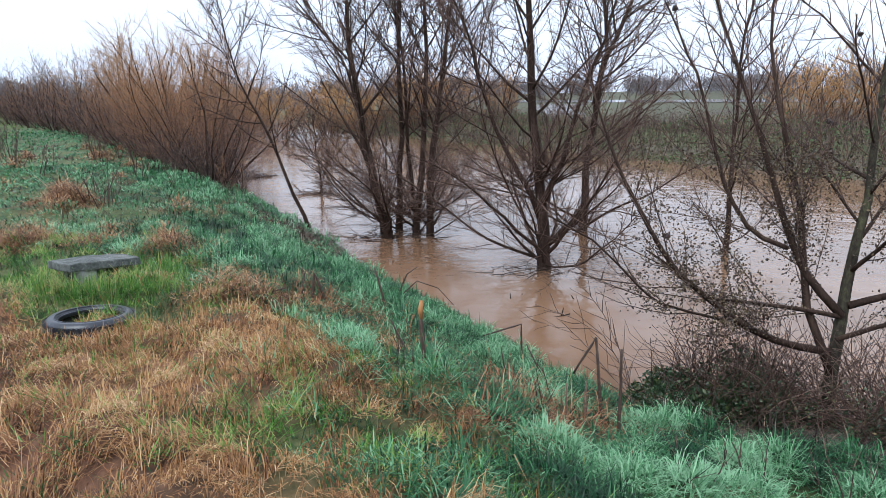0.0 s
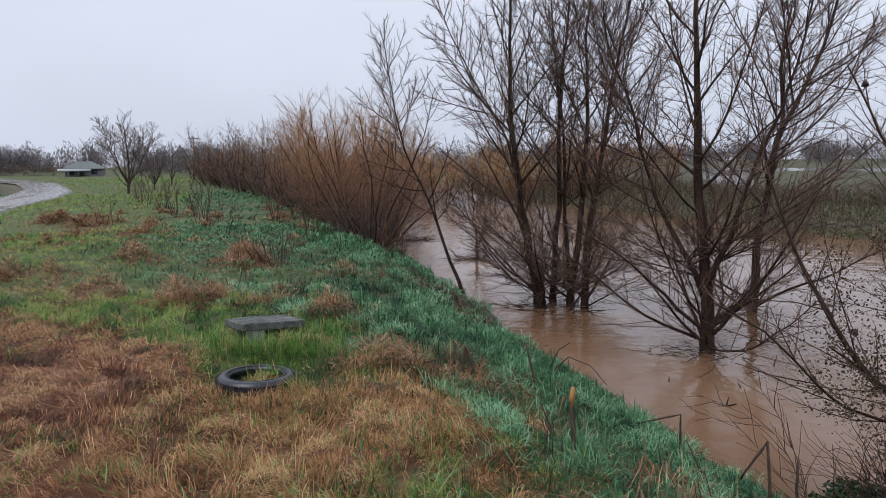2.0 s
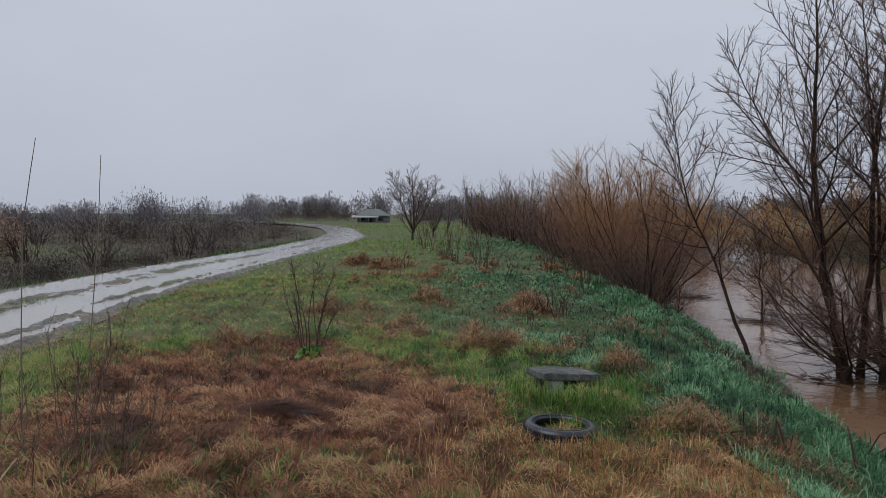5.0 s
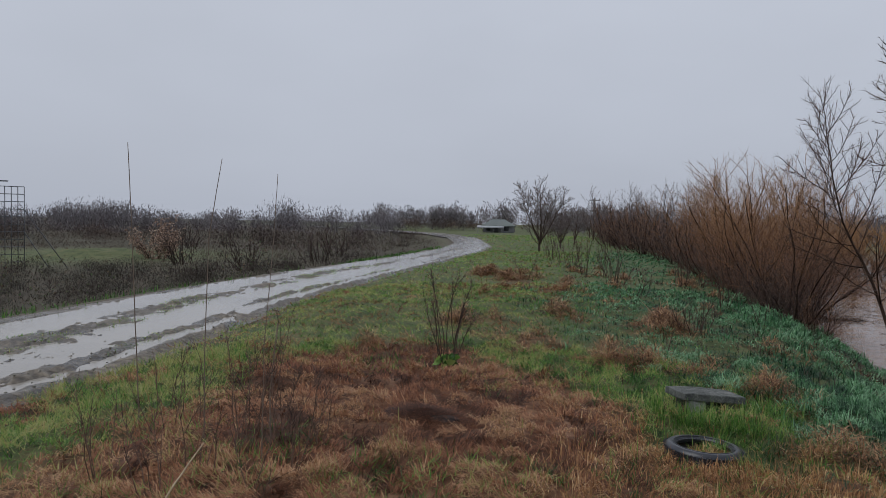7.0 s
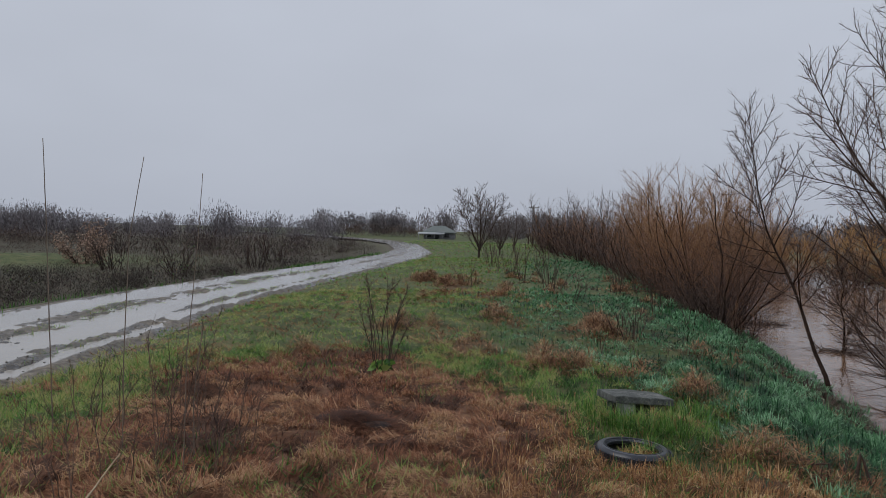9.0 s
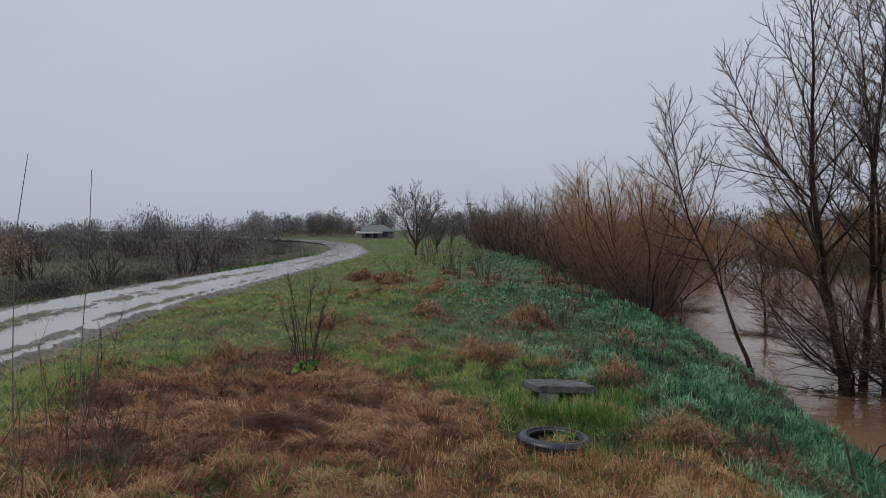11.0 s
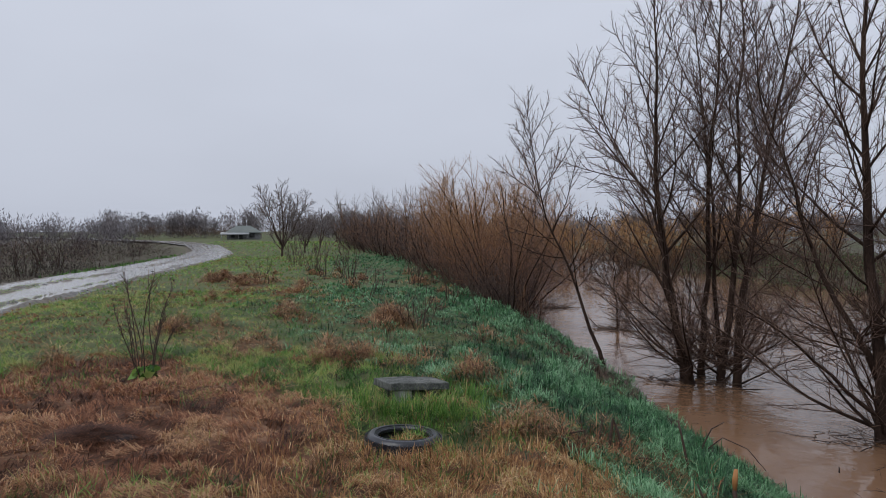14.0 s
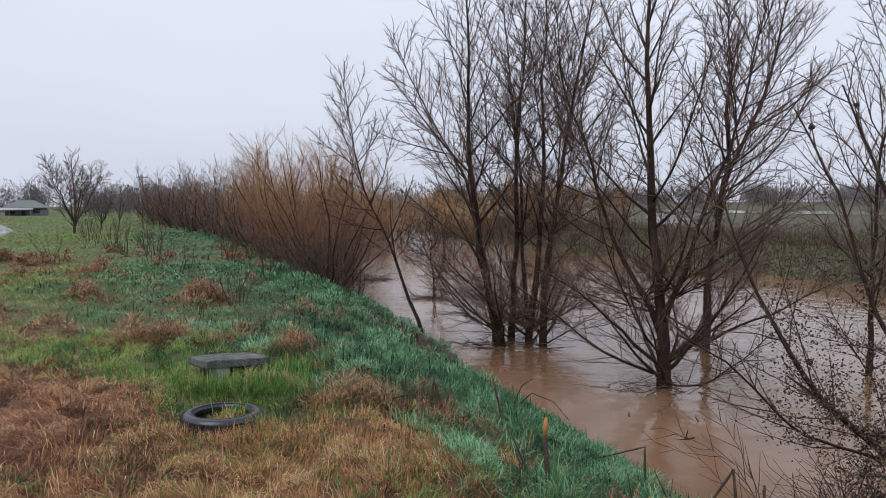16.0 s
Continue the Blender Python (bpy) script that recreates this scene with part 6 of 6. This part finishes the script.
# ---- far left: pale bush and steel lattice ----
pb = willow("pale_bush", 301, 16, 3.4, "shrub with pale dead leaves in the scrub", M_TWIG, 0.012, 1.3, None, 0.6, (0.3, 0.3))
pb.matrix_basis = pose(-57.5, 13.3, -1.35)
src = [o for o in pb.children if o.name.startswith("crown")][0]
co = np.zeros(len(src.data.vertices) * 3, np.float32); src.data.vertices.foreach_get("co", co); co = co.reshape(-1, 3)
leaf_part("foliage", co[ir.choice(len(co), 2600)] + ir.normal(0, 0.1, (2600, 3)), 0.085, M_PALELEAF, pb, ir, "clusters of pale dead leaves")
tagged(pb, "shrub with pale dead leaves in the scrub", "bush")
d_protos = [willow("scrub_shrub", 310 + k, 12, 2.6, "dark leafless shrub in the scrub beside the track", M_SCRUB, 0.016, 0.7, None, 0.7, (0.3, 0.2), 1.2) for k in range(2)]
r_s = np.random.default_rng(12)
rows = []
for az in np.arange(140, 184, 2.1):
    d = r_s.uniform(42, 92); a = radians(az + r_s.uniform(-1, 1))
    x, y = 0.5 + d * math.cos(a), 0.9 + d * math.sin(a)
    u, v = uv_of(x, y)
    if (az < 169 or d > 70) and az < 176 and v < road_far(u) - 6 and math.hypot(x + 66, y - 9) > 11:
        rows.append((x, y, r_s.uniform(0.6, 1.15)))
set_out(d_protos, rows, plain_z, 13)


def lattice():
    x, y = -48.1, 2.1
    g = gz_at(x, y)
    root = base_at("steel_lattice", x, y, g, 95)
    W, Hh = 3.0, 4.9
    bars = [((-W / 2 + W * k / 9, 0, 0), (-W / 2 + W * k / 9, 0, Hh), 0.022) for k in range(10)]
    bars += [((-W / 2, 0, Hh * k / 11), (W / 2, 0, Hh * k / 11), 0.022) for k in range(1, 12)]
    for a, b, q in bars:
        tube_part("bar", np.array([a, b]), np.array([q, q]), 4, M_STEEL, root)
    for lift, out in ((0.72, 2.3), (0.45, 1.3)):
        tube_part("brace", np.array([(W / 2, 0, Hh * lift), (W / 2 + out, 0, 0)]), np.array([0.025, 0.025]), 4, M_STEEL, root)
    tube_part("post", np.array([(0.2, -0.1, 0), (0.2, -0.1, Hh + 0.3)]), np.array([0.04, 0.04]), 6, M_STEEL, root)
    part("cap_plate", block(0.9, 0.5, 0.07, 0.02, 0.0, 1, 1, 1), M_STEEL, root).matrix_basis = pose(0.2, -0.1, Hh + 0.3)
    return tagged(root, "tall steel lattice frame with a brace in scrub", "lattice frame")


lattice()


# ---- shed, poles ----
def shed():
    x, y = -113.9, 92.8
    g = gz_at(x, y) - 0.4
    root = base_at("shed", x, y, g, math.degrees(math.atan2(93, -113.5)) - 90)
    w, d, h = 6.4, 5.0, 1.7
    part("wall", block(w, d, h, 0.02, 0.0, 1, 1, 1), M_WALL, root).matrix_basis = pose(0, 0, h / 2)
    bm = bmesh.new()
    e = [bm.verts.new(q) for q in ((-3.6, -2.9, 0), (3.6, -2.9, 0), (3.6, 2.9, 0), (-3.6, 2.9, 0))]
    f = [bm.verts.new(q) for q in ((-3.6, -2.9, 0.12), (3.6, -2.9, 0.12), (3.6, 2.9, 0.12), (-3.6, 2.9, 0.12))]
    t = [bm.verts.new(q) for q in ((-1.3, 0, 1.45), (1.3, 0, 1.45))]
    for q in ((e[3], e[2], e[1], e[0]), (f[0], f[1], t[1], t[0]), (f[2], f[3], t[0], t[1]), (f[1], f[2], t[1]), (f[3], f[0], t[0])):
        bm.faces.new(q)
    for k in range(4):
        bm.faces.new((e[k], e[(k + 1) % 4], f[(k + 1) % 4], f[k]))
    part("roof", bm, M_ROOF, root, "grey-green hipped roof").matrix_basis = pose(0, 0, h)
    part("porch_roof", block(5.4, 2.6, 0.16, 0.03, 0.0, 1, 1, 1), M_WHITE, root, "white sheet porch roof").matrix_basis = pose(-1.6, -3.7, h - 0.1, 8, 0, 0)
    for k in range(4):
        tube_part("post", np.array([(-4.1 + 1.6 * k, -4.8, 0), (-4.1 + 1.6 * k, -4.8, h - 0.2)]), np.array([0.07, 0.07]), 6, M_WALL, root)
    part("door", block(1.0, 0.06, 1.8, 0.01, 0.0, 1, 1, 1), M_DARK, root).matrix_basis = pose(-0.6, -2.53, 0.9)
    for sx in (-2.2, 1.6):
        part("window", block(1.0, 0.06, 0.8, 0.01, 0.0, 1, 1, 1), M_DARK, root).matrix_basis = pose(sx, -2.53, 1.2)
    return tagged(root, "low grey shed with hipped roof and white porch", "shed")


shed()


def pole(x, y, h):
    root = base_at("utility_pole", x, y, gz_at(x, y) - 0.1, 40)
    tube_part("post", np.array([(0, 0, 0), (0, 0, h)]), np.array([0.14, 0.1]), 8, M_POLE, root)
    tube_part("crossarm", np.array([(-0.8, 0, h - 0.3), (0.8, 0, h - 0.3)]), np.array([0.07, 0.07]), 4, M_POLE, root)
    for s in (-0.7, 0.7):
        tube_part("insulator", np.array([(s, 0, h - 0.3), (s, 0, h - 0.05)]), np.array([0.05, 0.04]), 6, M_WHITE, root)
    return tagged(root, "grey wooden utility pole with a crossarm", "utility pole", "utility poles")


pole(-74.0, 79.0, 6.0)
pole(-105.0, 97.5, 6.2)
pole(20.0, 62.0, 6.5)


# ---- pebbles and grass tufts standing out of the track ----
pr = np.random.default_rng(88)
near_rows = np.where((RA[:, 0] > 0) & (RA[:, 0] < 30))[0]
pi, pj = near_rows[pr.integers(0, len(near_rows), 9000)], pr.integers(4, 56, 9000)
dry_land = rz[pi, pj] > pz[0, 0] - 0.012
pi, pj = pi[dry_land][:2600], pj[dry_land][:2600]
size = pr.uniform(0.006, 0.02, len(pi)) * (1 + 0.5 * (pr.random(len(pi)) > 0.93))
octa = np.array([(1, 0, 0), (0, 1, 0), (-1, 0, 0), (0, -1, 0), (0, 0, 0.7), (0, 0, -0.7)])
mid = np.stack([rx[pi, pj], ry[pi, pj], rz[pi, pj] + size * 0.2], 1) + pr.normal(0, 0.05, (len(pi), 3)) * np.array([1, 1, 0])
pv = mid[:, None] + octa[None] * size[:, None, None] * pr.uniform(0.6, 1.3, (len(pi), 6, 1))
faces = np.array([(0, 1, 4), (1, 2, 4), (2, 3, 4), (3, 0, 4), (1, 0, 5), (2, 1, 5), (3, 2, 5), (0, 3, 5)])
pl = (np.arange(len(pi))[:, None, None] * 6 + faces[None]).ravel()
pebbles = link_mesh("pebbles", pv.reshape(-1, 3), pl, np.full(len(pi) * 8, 3), M_STONE)
tagged(pebbles, "loose wet pebbles along the ridges of the track", "pebbles", kind="stuff")
pi, pj = near_rows[pr.integers(0, len(near_rows), 60000)], pr.integers(3, 57, 60000)
tufty = fnoise(RA[pi, pj] * 0.5 + 3, RV[pi, pj] * 1.6)
ok = (rz[pi, pj] > pz[0, 0] - 0.005) & (tufty > 0.5) & ((np.abs(RW[pi, pj] - 0.57) < 0.12) | (np.abs(RW[pi, pj] - 0.18) < 0.06))
pi, pj = pi[ok][:9000], pj[ok][:9000]
tx, ty = rx[pi, pj] + pr.normal(0, 0.05, len(pi)), ry[pi, pj] + pr.normal(0, 0.05, len(pi))
ribbon_field("track_grass", tx, ty, rz[pi, pj] - 0.005, pr.uniform(0.02, 0.07, len(pi)), np.abs(pr.normal(0.9, 0.3, len(pi))), np.full(len(pi), 0.009), pr.normal(0.7, 0.3, len(pi)), M_GREEN, "sparse olive grass along the middle of the track", "grass", pr)

# dark dead stalks along the crest of the bank
wr = np.random.default_rng(91)
for k in range(16):
    x, y = xy_of(wr.uniform(14, 31), wr.uniform(1.2, 4.2))
    weed("dead_weed", float(x), float(y), 400 + k, int(wr.integers(4, 9)), wr.uniform(0.6, 1.5), "dark leafless stalks on the crest of the bank", 0.3, 0.008, 6, spread=0.12)
